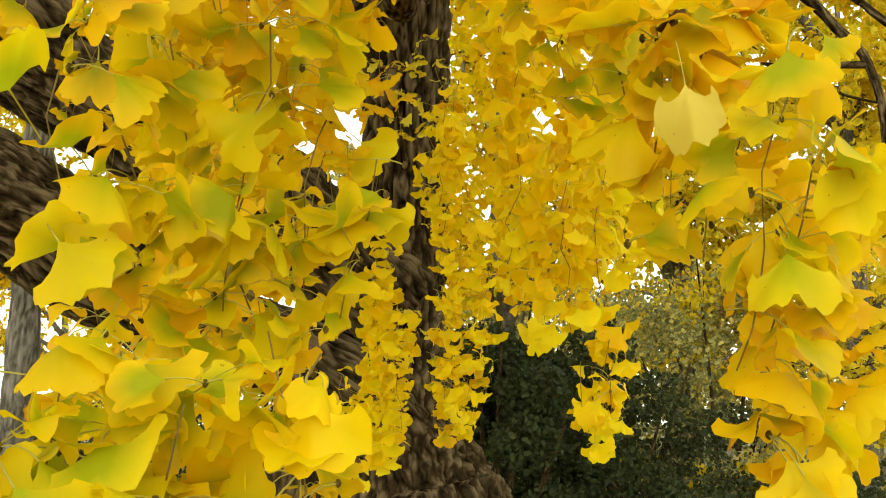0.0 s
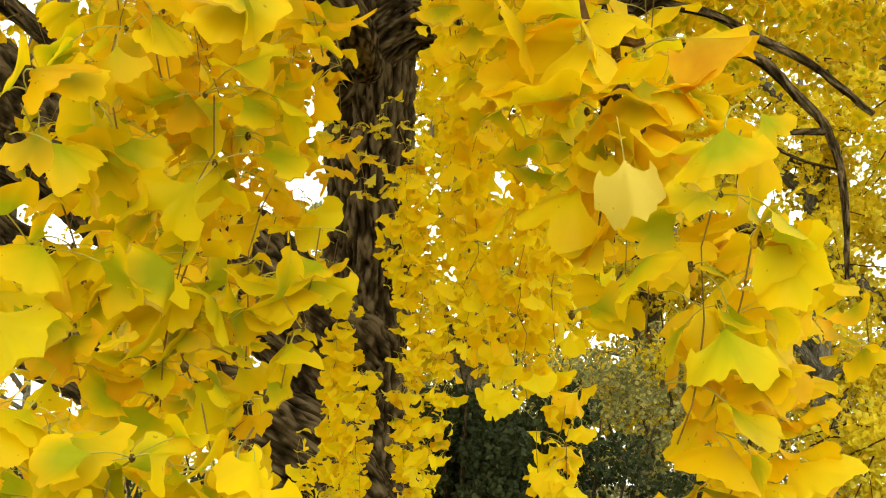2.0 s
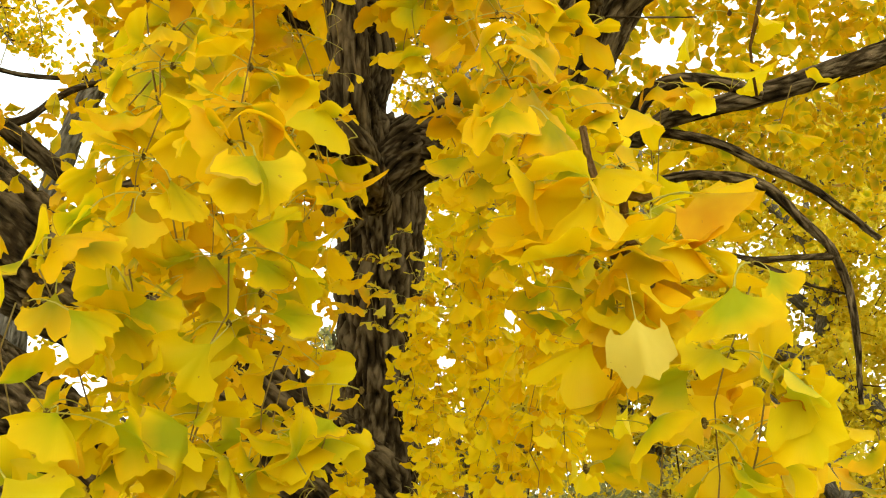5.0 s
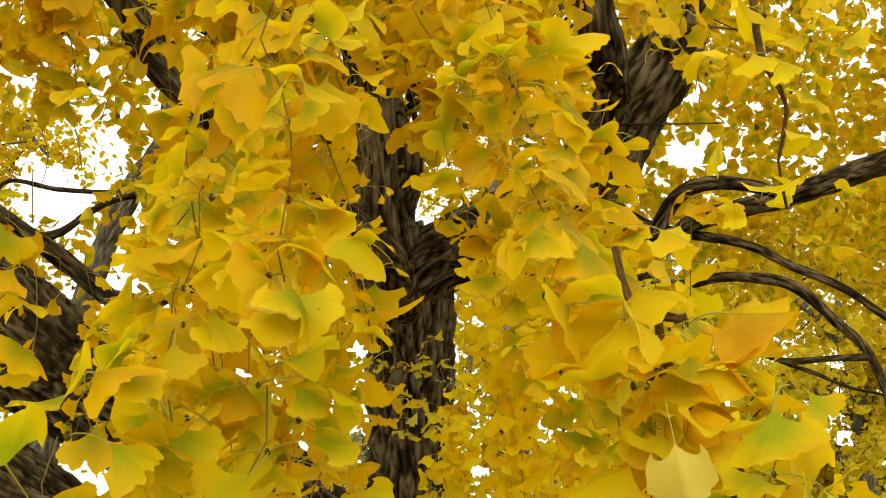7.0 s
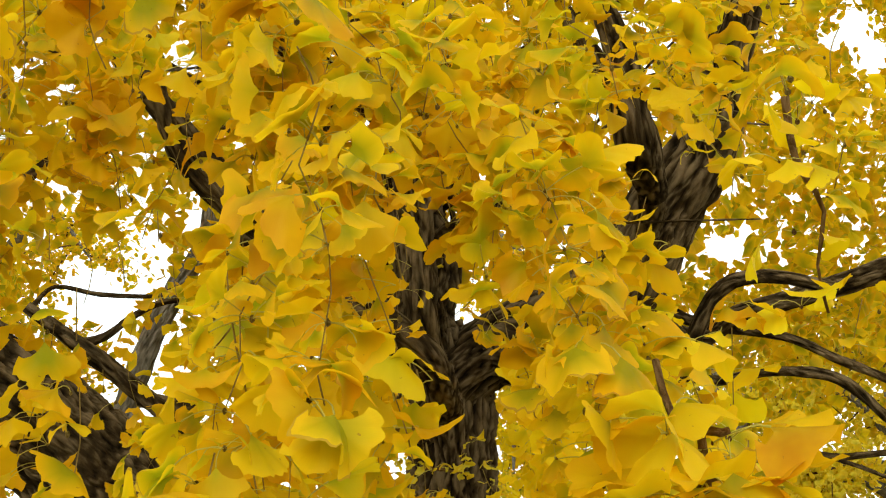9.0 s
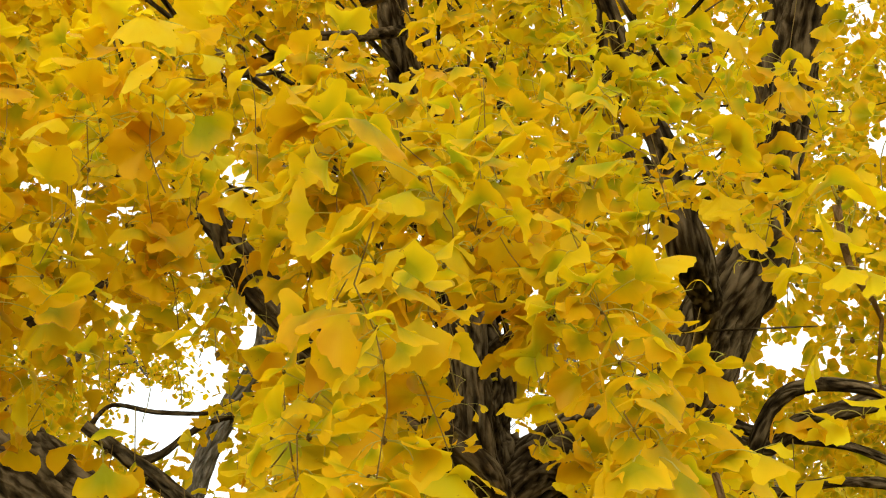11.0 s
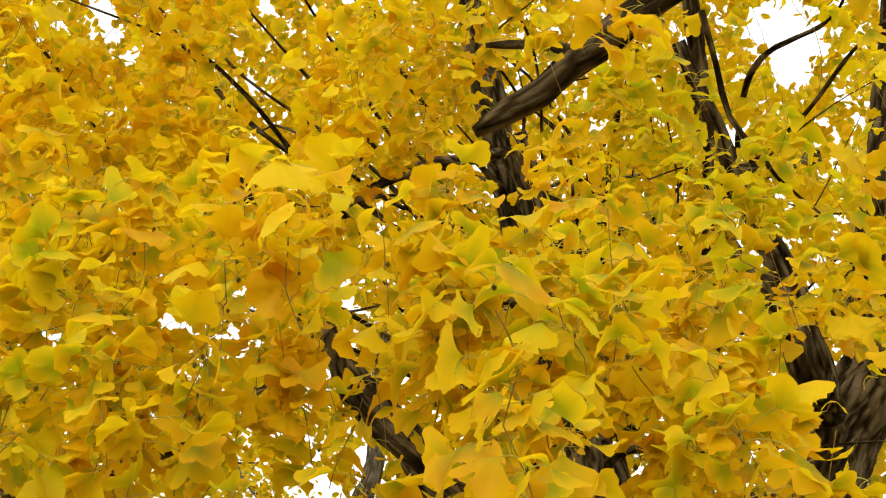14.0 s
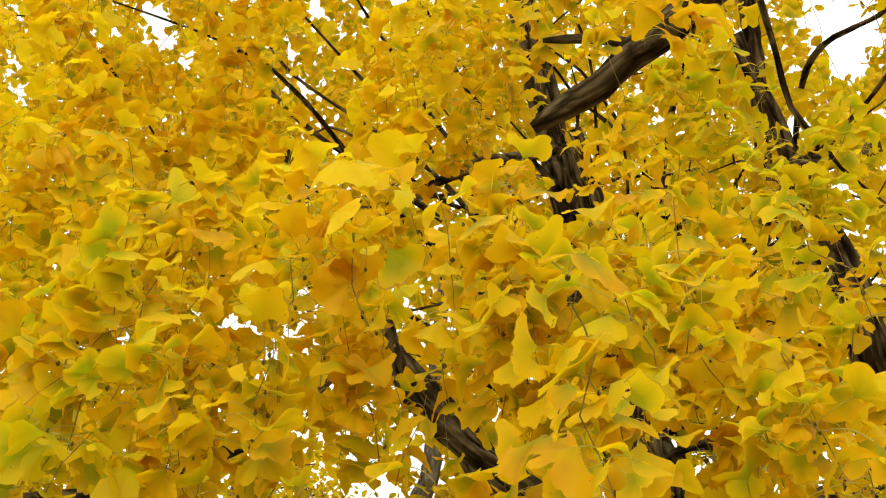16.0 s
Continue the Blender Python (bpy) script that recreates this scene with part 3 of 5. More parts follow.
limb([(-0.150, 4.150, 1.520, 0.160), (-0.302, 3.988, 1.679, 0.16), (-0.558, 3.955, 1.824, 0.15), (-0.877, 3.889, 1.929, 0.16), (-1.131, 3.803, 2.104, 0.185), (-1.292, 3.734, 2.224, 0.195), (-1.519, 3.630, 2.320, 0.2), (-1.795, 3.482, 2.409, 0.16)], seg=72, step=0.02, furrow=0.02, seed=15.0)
limb([(0.420, 3.860, 3.350, 0.030), (0.777, 4.198, 3.305, 0.03), (0.920, 4.144, 3.368, 0.035), (1.119, 4.082, 3.400, 0.04), (1.348, 3.997, 3.437, 0.042), (1.562, 3.896, 3.487, 0.045), (1.948, 3.683, 3.561, 0.045)], seg=32, furrow=0.006, seed=18.0)
limb([(0.330, 3.900, 3.270, 0.030), (0.550, 4.020, 3.080, 0.030), (0.676, 4.019, 3.107, 0.03), (0.740, 3.953, 3.252, 0.03), (0.804, 3.898, 3.353, 0.028), (0.900, 3.860, 3.391, 0.026), (1.022, 3.836, 3.378, 0.024), (1.186, 3.814, 3.323, 0.024)], seg=20, furrow=0.003, seed=21.0)
limb([(0.500, 3.840, 3.390, 0.022), (0.758, 4.177, 3.365, 0.0225), (1.078, 4.142, 3.279, 0.0180), (1.251, 4.131, 3.184, 0.0165), (1.436, 4.110, 3.076, 0.0150), (1.645, 4.093, 2.888, 0.0112)], seg=16, furrow=0.005, seed=22.0)
limb([(0.340, 3.890, 3.300, 0.022), (0.755, 4.253, 3.169, 0.0225), (1.037, 4.195, 3.166, 0.0210), (1.250, 4.155, 3.116, 0.0210), (1.397, 4.157, 2.974, 0.0195), (1.502, 4.159, 2.847, 0.0165), (1.562, 4.194, 2.629, 0.0150), (1.575, 4.249, 2.323, 0.0090)], seg=16, furrow=0.005, seed=23.0)
limb([(1.147, 4.260, 2.881, 0.006), (1.242, 4.241, 2.853, 0.012), (1.374, 4.202, 2.851, 0.012), (1.501, 4.160, 2.843, 0.016)], seg=10, furrow=0.0, seed=24.0)
limb([(1.204, 4.251, 2.857, 0.008), (1.316, 4.232, 2.807, 0.008), (1.424, 4.213, 2.749, 0.006), (1.545, 4.181, 2.708, 0.004)], seg=8, furrow=0.0, seed=24.5)
limb([(0.215, 2.200, 4.190, 0.022), (0.280, 1.850, 3.780, 0.022), (0.270, 1.480, 3.380, 0.022), (0.160, 1.250, 3.160, 0.022), (0.099, 1.271, 3.138, 0.024), (0.044, 1.293, 3.122, 0.024), (-0.020, 1.325, 3.092, 0.027), (-0.071, 1.343, 3.075, 0.026), (-0.130, 1.372, 3.042, 0.024), (-0.189, 1.388, 3.021, 0.022), (-0.245, 1.402, 2.998, 0.010)], seg=28, furrow=0.004, seed=25.0)
limb([(-0.061, 1.337, 3.081, 0.012), (-0.121, 1.319, 3.096, 0.009), (-0.175, 1.312, 3.098, 0.008), (-0.211, 1.308, 3.098, 0.004)], seg=10, furrow=0.0, seed=26.0)
limb([(0.142, 1.367, 3.181, 0.0060), (0.159, 1.434, 3.114, 0.0060), (0.173, 1.491, 3.050, 0.0055), (0.211, 1.528, 3.001, 0.0045), (0.242, 1.557, 2.960, 0.0035), (0.302, 1.589, 2.904, 0.0020)], seg=12, furrow=0.001, seed=26.5)
limb([(0.060, 3.930, 3.180, 0.120), (0.270, 3.700, 3.090, 0.120), (0.436, 3.416, 3.186, 0.12), (0.546, 3.315, 3.365, 0.115), (0.642, 3.238, 3.478, 0.105), (0.702, 3.161, 3.589, 0.09), (0.737, 3.046, 3.756, 0.085), (0.800, 2.860, 3.986, 0.08), (0.868, 2.598, 4.257, 0.07), (0.892, 2.162, 4.628, 0.03)], seg=72, furrow=0.016, seed=27.0)
limb([(0.500, 3.360, 3.290, 0.040), (0.490, 3.100, 3.290, 0.040), (0.460, 2.856, 3.348, 0.0400), (0.408, 2.805, 3.447, 0.0360), (0.297, 2.725, 3.590, 0.0280), (0.215, 2.634, 3.724, 0.0256), (0.219, 2.508, 3.880, 0.0240), (0.222, 2.385, 4.014, 0.0240), (0.208, 2.170, 4.220, 0.0200), (0.177, 1.730, 4.547, 0.0080)], seg=28, furrow=0.005, seed=28.0)
limb([(0.690, 3.190, 3.570, 0.035), (0.591, 3.103, 3.683, 0.0350), (0.687, 2.959, 3.866, 0.0325), (0.747, 2.786, 4.067, 0.0350), (0.786, 2.628, 4.231, 0.0350), (0.822, 2.360, 4.474, 0.0300), (0.840, 1.833, 4.848, 0.0150)], seg=40, furrow=0.012, seed=28.5)
limb([(-1.950, 5.560, -0.100, 0.095), (-1.920, 5.530, 1.600, 0.075), (-1.851, 5.482, 3.092, 0.068), (-1.736, 5.415, 3.450, 0.062), (-1.636, 5.335, 3.759, 0.058), (-1.478, 5.250, 4.070, 0.054), (-1.340, 5.170, 4.276, 0.048), (-1.300, 5.013, 4.619, 0.036), (-1.190, 4.739, 5.083, 0.03)], GREY_BARK, seg=40, furrow=0.008, seed=29.0, label="grey limb of the ginkgo with shallow bark")
limb([(-1.570, 3.722, 3.306, 0.02), (-1.343, 3.870, 3.159, 0.032), (-1.141, 3.988, 3.008, 0.036), (-1.028, 4.050, 2.911, 0.04), (-0.893, 4.133, 2.729, 0.045), (-0.700, 4.050, 2.480, 0.050), (-0.560, 4.000, 2.300, 0.060)], seg=18, furrow=0.003, seed=30.0)
limb([(-1.500, 3.790, 3.260, 0.018), (-1.546, 4.183, 3.355, 0.02), (-1.450, 4.205, 3.385, 0.016), (-1.351, 4.205, 3.464, 0.014), (-1.230, 4.215, 3.526, 0.012), (-1.004, 4.262, 3.555, 0.008)], seg=10, furrow=0.0, seed=31.0)
limb([(-1.560, 3.730, 3.300, 0.010), (-1.685, 4.247, 3.618, 0.008), (-1.528, 4.310, 3.608, 0.01), (-1.323, 4.372, 3.621, 0.008), (-1.238, 4.379, 3.660, 0.008), (-1.022, 4.403, 3.729, 0.004)], seg=8, furrow=0.0, seed=32.0)
limb([(-1.279, 4.141, 3.112, 0.03), (-1.106, 4.197, 3.096, 0.03), (-0.967, 4.211, 3.155, 0.03), (-0.784, 4.216, 3.244, 0.03), (-0.450, 4.080, 3.400, 0.030), (-0.220, 3.950, 3.470, 0.030)], seg=20, furrow=0.004, seed=33.0)
limb([(-0.200, 3.950, 3.200, 0.055), (-0.320, 3.600, 3.040, 0.053), (-0.448, 3.224, 3.055, 0.0525), (-0.628, 3.129, 3.201, 0.0525), (-0.698, 3.057, 3.316, 0.0525), (-0.800, 2.970, 3.429, 0.0420), (-0.972, 2.801, 3.619, 0.0350), (-1.074, 2.631, 3.800, 0.0280), (-1.135, 2.437, 3.996, 0.0210)], seg=24, furrow=0.006, seed=34.0)
limb([(-0.150, 3.950, 3.050, 0.050), (-0.120, 3.300, 2.760, 0.045), (-0.155, 2.742, 2.724, 0.0420), (-0.418, 2.635, 2.913, 0.0350), (-0.601, 2.541, 3.031, 0.0315), (-0.715, 2.454, 3.134, 0.0280), (-0.758, 2.356, 3.271, 0.0210), (-0.782, 2.237, 3.425, 0.0140)], seg=28, furrow=0.006, seed=35.0)
limb([(-0.180, 4.000, 3.150, 0.060), (-0.170, 3.650, 2.980, 0.056), (-0.185, 3.290, 2.966, 0.0540), (-0.200, 3.172, 3.235, 0.0510), (-0.202, 3.063, 3.441, 0.0480), (-0.216, 2.902, 3.697, 0.0450), (-0.277, 2.715, 3.938, 0.0420), (-0.314, 2.603, 4.063, 0.0360)], seg=48, furrow=0.012, seed=36.0)
limb([(-0.200, 3.950, 3.250, 0.065), (-0.219, 3.470, 3.289, 0.0600), (-0.223, 3.377, 3.477, 0.0600), (-0.236, 3.271, 3.663, 0.0570), (-0.305, 3.168, 3.818, 0.0540), (-0.361, 2.991, 4.055, 0.0510), (-0.387, 2.836, 4.237, 0.0510), (-0.420, 2.619, 4.458, 0.0480), (-0.447, 2.378, 4.667, 0.0360)], seg=64, furrow=0.014, seed=37.0)
limb([(0.222, 2.640, 3.715, 0.024), (0.165, 2.756, 3.717, 0.0280), (0.241, 2.671, 3.820, 0.0315), (0.291, 2.642, 3.849, 0.0315), (0.366, 2.632, 3.849, 0.0280), (0.529, 2.599, 3.855, 0.0210)], seg=24, furrow=0.006, seed=38.0)
limb([(0.150, 2.036, 3.789, 0.0180), (0.189, 2.122, 3.697, 0.0210), (0.229, 2.194, 3.611, 0.0210), (0.266, 2.280, 3.501, 0.0240), (0.345, 2.397, 3.327, 0.0360), (0.372, 2.494, 3.166, 0.0480), (0.430, 2.760, 3.220, 0.045), (0.480, 2.980, 3.270, 0.040)], seg=28, furrow=0.006, seed=39.0)
limb([(-0.330, 2.560, 3.960, 0.0175), (-0.400, 2.300, 3.720, 0.0160), (-0.474, 2.095, 3.538, 0.0150), (-0.598, 2.103, 3.495, 0.0120), (-0.683, 2.117, 3.449, 0.0090), (-0.766, 2.120, 3.413, 0.0050)], seg=18, furrow=0.004, seed=40.0)
limb([(-0.760, 2.350, 3.270, 0.014), (-0.790, 2.100, 3.000, 0.013), (-0.843, 1.901, 2.763, 0.012), (-0.925, 1.891, 2.717, 0.014), (-1.024, 1.870, 2.667, 0.014), (-1.136, 1.831, 2.624, 0.012), (-1.258, 1.770, 2.594, 0.008)], seg=12, furrow=0.001, seed=42.0)
limb([(-0.420, 4.300, -0.100, 0.200), (-0.445, 4.315, 1.329, 0.16), (-0.454, 4.322, 1.521, 0.13), (-0.464, 4.321, 1.715, 0.1), (-0.444, 4.315, 1.893, 0.085), (-0.403, 4.307, 2.033, 0.08), (-0.325, 4.295, 2.193, 0.05)], seg=48, furrow=0.012, seed=44.0)
burl([(-0.387, 4.174, 1.826, 0.03), (-0.396, 4.175, 1.784, 0.03), (-0.420, 4.173, 1.757, 0.03), (-0.450, 4.170, 1.757, 0.03), (-0.475, 4.166, 1.783, 0.03), (-0.486, 4.163, 1.825, 0.03), (-0.477, 4.161, 1.868, 0.03), (-0.453, 4.162, 1.895, 0.03), (-0.422, 4.166, 1.895, 0.03), (-0.397, 4.170, 1.869, 0.03), (-0.387, 4.174, 1.826, 0.03)], 9.0, "swollen bark ring round a dark hollow")

# gaps in the foliage through which bark, sky and the park show
opening(-0.06, 0.49, 1.70, 0.005, -0.39, 3.21, 2.25, 0.031)
opening(-0.08, 0.49, 1.64, 0.003, -0.54, 3.24, 1.89, 0.021)
opening(-0.07, 0.49, 1.68, 0.003, -0.48, 3.22, 2.16, 0.021)
opening(-0.07, 0.47, 1.74, 0.003, -0.46, 3.13, 2.54, 0.021)
opening(-0.05, 0.48, 1.70, 0.004, -0.44, 3.22, 2.18, 0.028)
opening(-0.03, 0.47, 1.75, 0.003, -0.28, 3.16, 2.51, 0.021)
opening(-0.01, 0.44, 1.85, 0.008, -0.12, 2.97, 3.04, 0.052)
opening(-0.02, 0.43, 1.86, 0.006, -0.18, 2.94, 3.10, 0.037)
opening(-0.01, 0.44, 1.84, 0.006, -0.14, 3.01, 2.94, 0.040)
opening(-0.01, 0.45, 1.82, 0.007, -0.12, 3.06, 2.83, 0.046)
opening(-0.01, 0.46, 1.80, 0.007, -0.12, 3.11, 2.68, 0.046)
opening(-0.01, 0.46, 1.78, 0.007, -0.12, 3.14, 2.58, 0.046)
opening(-0.10, 0.41, 1.88, 0.006, -0.73, 2.79, 3.21, 0.040)
opening(-0.06, 0.42, 1.88, 0.005, -0.46, 2.84, 3.21, 0.031)
opening(-0.08, 0.40, 1.90, 0.003, -0.59, 2.75, 3.34, 0.021)
opening(0.05, 0.43, 1.86, 0.002, 0.23, 2.93, 3.10, 0.015)
opening(-0.11, 0.37, 1.92, 0.007, -0.83, 2.62, 3.42, 0.043)
opening(-0.09, 0.39, 1.89, 0.004, -0.70, 2.79, 3.21, 0.028)
opening(-0.08, 0.39, 1.90, 0.003, -0.61, 2.77, 3.28, 0.021)
opening(0.04, 0.36, 1.95, 0.005, 0.19, 2.61, 3.62, 0.031)
opening(-0.03, 0.39, 1.92, 0.005, -0.30, 2.76, 3.37, 0.034)
opening(-0.02, 0.40, 1.89, 0.004, -0.19, 2.86, 3.22, 0.028)
opening(0.07, 0.38, 1.92, 0.006, 0.41, 2.74, 3.39, 0.040)
opening(0.09, 0.39, 1.90, 0.008, 0.51, 2.79, 3.28, 0.055)
opening(0.10, 0.40, 1.89, 0.006, 0.57, 2.83, 3.20, 0.040)
opening(0.15, 0.35, 1.94, 0.005, 0.93, 2.51, 3.55, 0.031)
opening(-0.04, 0.30, 2.01, 0.012, -0.28, 2.32, 3.93, 0.077)
opening(-0.06, 0.31, 2.00, 0.008, -0.39, 2.36, 3.87, 0.055)
opening(-0.03, 0.30, 2.01, 0.009, -0.19, 2.30, 3.96, 0.061)
opening(-0.05, 0.31, 1.99, 0.007, -0.37, 2.40, 3.83, 0.046)
opening(-0.11, 0.31, 1.98, 0.005, -0.74, 2.37, 3.76, 0.034)
opening(-0.12, 0.35, 1.92, 0.005, -0.81, 2.63, 3.40, 0.034)
opening(-0.10, 0.37, 1.89, 0.005, -0.66, 2.80, 3.16, 0.034)
opening(-0.09, 0.37, 1.90, 0.003, -0.57, 2.78, 3.25, 0.021)
opening(-0.03, 0.39, 1.88, 0.007, -0.17, 2.92, 3.08, 0.043)
opening(-0.03, 0.40, 1.86, 0.007, -0.19, 2.95, 3.00, 0.046)
opening(0.06, 0.36, 1.92, 0.006, 0.39, 2.73, 3.38, 0.040)
opening(0.08, 0.37, 1.91, 0.011, 0.50, 2.77, 3.29, 0.071)
opening(0.09, 0.37, 1.90, 0.009, 0.57, 2.79, 3.22, 0.061)
opening(0.10, 0.31, 1.99, 0.009, 0.68, 2.35, 3.81, 0.061)
opening(0.04, 0.31, 1.99, 0.004, 0.24, 2.39, 3.86, 0.028)
opening(0.05, 0.33, 1.98, 0.003, 0.33, 2.49, 3.73, 0.021)
opening(-0.05, 0.29, 2.01, 0.008, -0.24, 2.29, 3.96, 0.055)
opening(-0.03, 0.28, 2.02, 0.008, -0.13, 2.26, 3.99, 0.055)
opening(-0.06, 0.29, 2.00, 0.006, -0.34, 2.34, 3.90, 0.037)
opening(-0.07, 0.30, 1.99, 0.006, -0.37, 2.40, 3.82, 0.037)
opening(-0.12, 0.31, 1.97, 0.007, -0.72, 2.43, 3.70, 0.046)
opening(-0.11, 0.31, 1.97, 0.004, -0.64, 2.44, 3.71, 0.025)
opening(-0.13, 0.34, 1.93, 0.005, -0.81, 2.63, 3.39, 0.031)
opening(-0.11, 0.36, 1.90, 0.006, -0.68, 2.77, 3.20, 0.040)
opening(-0.11, 0.37, 1.89, 0.006, -0.62, 2.81, 3.15, 0.040)
opening(-0.21, 0.31, 1.93, 0.003, -1.29, 2.42, 3.40, 0.021)
opening(0.02, 0.30, 2.00, 0.005, 0.24, 2.37, 3.87, 0.031)
opening(0.08, 0.29, 1.99, 0.006, 0.62, 2.32, 3.85, 0.040)
opening(-0.12, 0.37, 1.89, 0.008, -0.63, 2.81, 3.17, 0.052)
opening(-0.27, 0.22, 1.99, 0.003, -1.60, 1.86, 3.83, 0.021)
opening(-0.08, 0.47, 1.76, 0.003, -2.08, 12.18, 5.64, 0.091)
opening(-0.16, 0.46, 1.71, 0.007, -4.13, 12.00, 4.42, 0.181)
opening(-0.17, 0.46, 1.71, 0.005, -4.31, 11.93, 4.43, 0.133)
opening(-0.15, 0.46, 1.70, 0.004, -3.98, 12.09, 4.26, 0.109)
opening(-0.16, 0.47, 1.65, 0.009, -4.20, 12.25, 2.78, 0.230)
opening(-0.15, 0.47, 1.64, 0.005, -3.94, 12.35, 2.64, 0.133)
opening(-0.17, 0.47, 1.63, 0.008, -4.31, 12.24, 2.29, 0.206)
opening(-0.16, 0.47, 1.62, 0.006, -4.05, 12.34, 2.16, 0.145)
opening(0.09, 0.49, 1.64, 0.008, 2.47, 12.72, 2.68, 0.206)
opening(0.10, 0.49, 1.66, 0.006, 2.64, 12.63, 3.20, 0.157)
opening(0.10, 0.49, 1.62, 0.007, 2.63, 12.72, 2.20, 0.181)
opening(0.09, 0.49, 1.61, 0.006, 2.23, 12.80, 1.91, 0.145)
opening(0.01, 0.45, 1.81, 0.010, -0.25, 11.92, 6.78, 0.254)
opening(0.01, 0.46, 1.80, 0.007, -0.30, 12.03, 6.52, 0.181)
opening(0.01, 0.45, 1.82, 0.008, -0.21, 11.84, 6.96, 0.206)
opening(-0.07, 0.46, 1.77, 0.002, -2.27, 12.14, 5.65, 0.054)
opening(-0.11, 0.47, 1.70, 0.002, -3.22, 12.37, 3.95, 0.048)
opening(-0.13, 0.47, 1.66, 0.005, -3.88, 12.35, 2.67, 0.133)
opening(-0.13, 0.46, 1.72, 0.006, -3.94, 12.05, 4.46, 0.157)
opening(-0.13, 0.46, 1.72, 0.005, -3.74, 12.12, 4.41, 0.121)
opening(0.00, 0.44, 1.84, 0.008, -0.27, 11.89, 6.85, 0.197)
opening(-0.00, 0.45, 1.83, 0.006, -0.31, 12.00, 6.59, 0.151)
opening(0.01, 0.43, 1.86, 0.002, -0.15, 11.68, 7.31, 0.060)
opening(-0.14, 0.41, 1.85, 0.020, -3.92, 11.14, 7.03, 0.514)
opening(-0.15, 0.41, 1.84, 0.017, -4.23, 11.06, 6.96, 0.454)
opening(-0.13, 0.42, 1.85, 0.012, -3.55, 11.24, 7.07, 0.317)
opening(-0.15, 0.42, 1.83, 0.010, -4.14, 11.24, 6.64, 0.272)
opening(-0.13, 0.41, 1.86, 0.009, -3.65, 11.06, 7.37, 0.227)
opening(-0.10, 0.41, 1.87, 0.007, -2.99, 11.11, 7.65, 0.181)
opening(-0.13, 0.40, 1.88, 0.005, -3.56, 10.77, 7.96, 0.136)
opening(-0.15, 0.39, 1.87, 0.007, -4.29, 10.63, 7.73, 0.181)
opening(-0.15, 0.40, 1.86, 0.003, -4.31, 10.76, 7.48, 0.076)
opening(-0.11, 0.44, 1.81, 0.003, -3.03, 11.85, 5.99, 0.091)
opening(-0.12, 0.44, 1.80, 0.003, -3.34, 11.80, 5.91, 0.076)
opening(-0.09, 0.44, 1.81, 0.002, -2.58, 11.96, 5.97, 0.053)
opening(-0.07, 0.45, 1.79, 0.001, -2.24, 12.15, 5.62, 0.038)
opening(-0.07, 0.46, 1.77, 0.001, -2.24, 12.29, 5.17, 0.038)
opening(-0.15, 0.45, 1.74, 0.012, -4.19, 12.00, 4.28, 0.317)
opening(-0.14, 0.45, 1.73, 0.012, -3.82, 12.16, 4.11, 0.317)
opening(-0.12, 0.46, 1.73, 0.007, -3.50, 12.27, 4.00, 0.181)
opening(0.11, 0.43, 1.85, 0.008, 2.58, 11.52, 7.06, 0.197)
opening(0.10, 0.43, 1.85, 0.006, 2.35, 11.51, 7.17, 0.166)
opening(0.13, 0.42, 1.85, 0.005, 2.97, 11.41, 7.08, 0.121)
opening(0.10, 0.42, 1.86, 0.003, 2.23, 11.38, 7.49, 0.091)
opening(-0.15, 0.38, 1.88, 0.005, -4.28, 10.78, 7.46, 0.121)
opening(-0.16, 0.38, 1.87, 0.003, -4.44, 10.83, 7.22, 0.091)
opening(-0.13, 0.39, 1.88, 0.007, -3.75, 10.96, 7.47, 0.181)
opening(-0.10, 0.40, 1.88, 0.007, -2.96, 11.22, 7.44, 0.181)
opening(-0.11, 0.39, 1.89, 0.005, -3.15, 10.96, 7.82, 0.121)
opening(-0.14, 0.35, 1.93, 0.004, -4.03, 10.07, 8.77, 0.106)
opening(-0.17, 0.35, 1.92, 0.005, -4.76, 9.93, 8.50, 0.136)
opening(-0.15, 0.35, 1.93, 0.003, -4.18, 9.92, 8.88, 0.076)
opening(-0.11, 0.36, 1.94, 0.003, -3.16, 10.19, 9.02, 0.076)
opening(-0.15, 0.39, 1.86, 0.008, -4.19, 11.11, 6.85, 0.197)
opening(-0.13, 0.40, 1.86, 0.012, -3.63, 11.25, 6.99, 0.302)
opening(-0.14, 0.40, 1.85, 0.013, -3.93, 11.32, 6.61, 0.333)
opening(-0.15, 0.40, 1.84, 0.008, -4.30, 11.22, 6.52, 0.197)
opening(0.02, 0.37, 1.95, 0.004, 0.12, 10.45, 9.34, 0.106)
opening(0.06, 0.37, 1.94, 0.005, 1.26, 10.61, 9.00, 0.121)
opening(0.06, 0.37, 1.95, 0.003, 1.24, 10.50, 9.17, 0.076)
opening(0.16, 0.35, 1.93, 0.013, 3.72, 10.13, 8.86, 0.333)
opening(0.16, 0.36, 1.92, 0.010, 3.93, 10.21, 8.63, 0.257)
opening(0.15, 0.36, 1.93, 0.006, 3.57, 10.23, 8.80, 0.151)
opening(-0.12, 0.42, 1.82, 0.006, -3.34, 11.78, 5.90, 0.151)
opening(-0.10, 0.42, 1.82, 0.004, -2.89, 11.94, 5.80, 0.106)
opening(-0.07, 0.43, 1.81, 0.003, -2.27, 12.11, 5.69, 0.091)
opening(0.00, 0.42, 1.85, 0.006, -0.31, 11.95, 6.66, 0.166)
opening(-0.00, 0.43, 1.84, 0.005, -0.40, 12.03, 6.47, 0.121)
opening(0.10, 0.41, 1.87, 0.008, 2.40, 11.49, 7.18, 0.197)
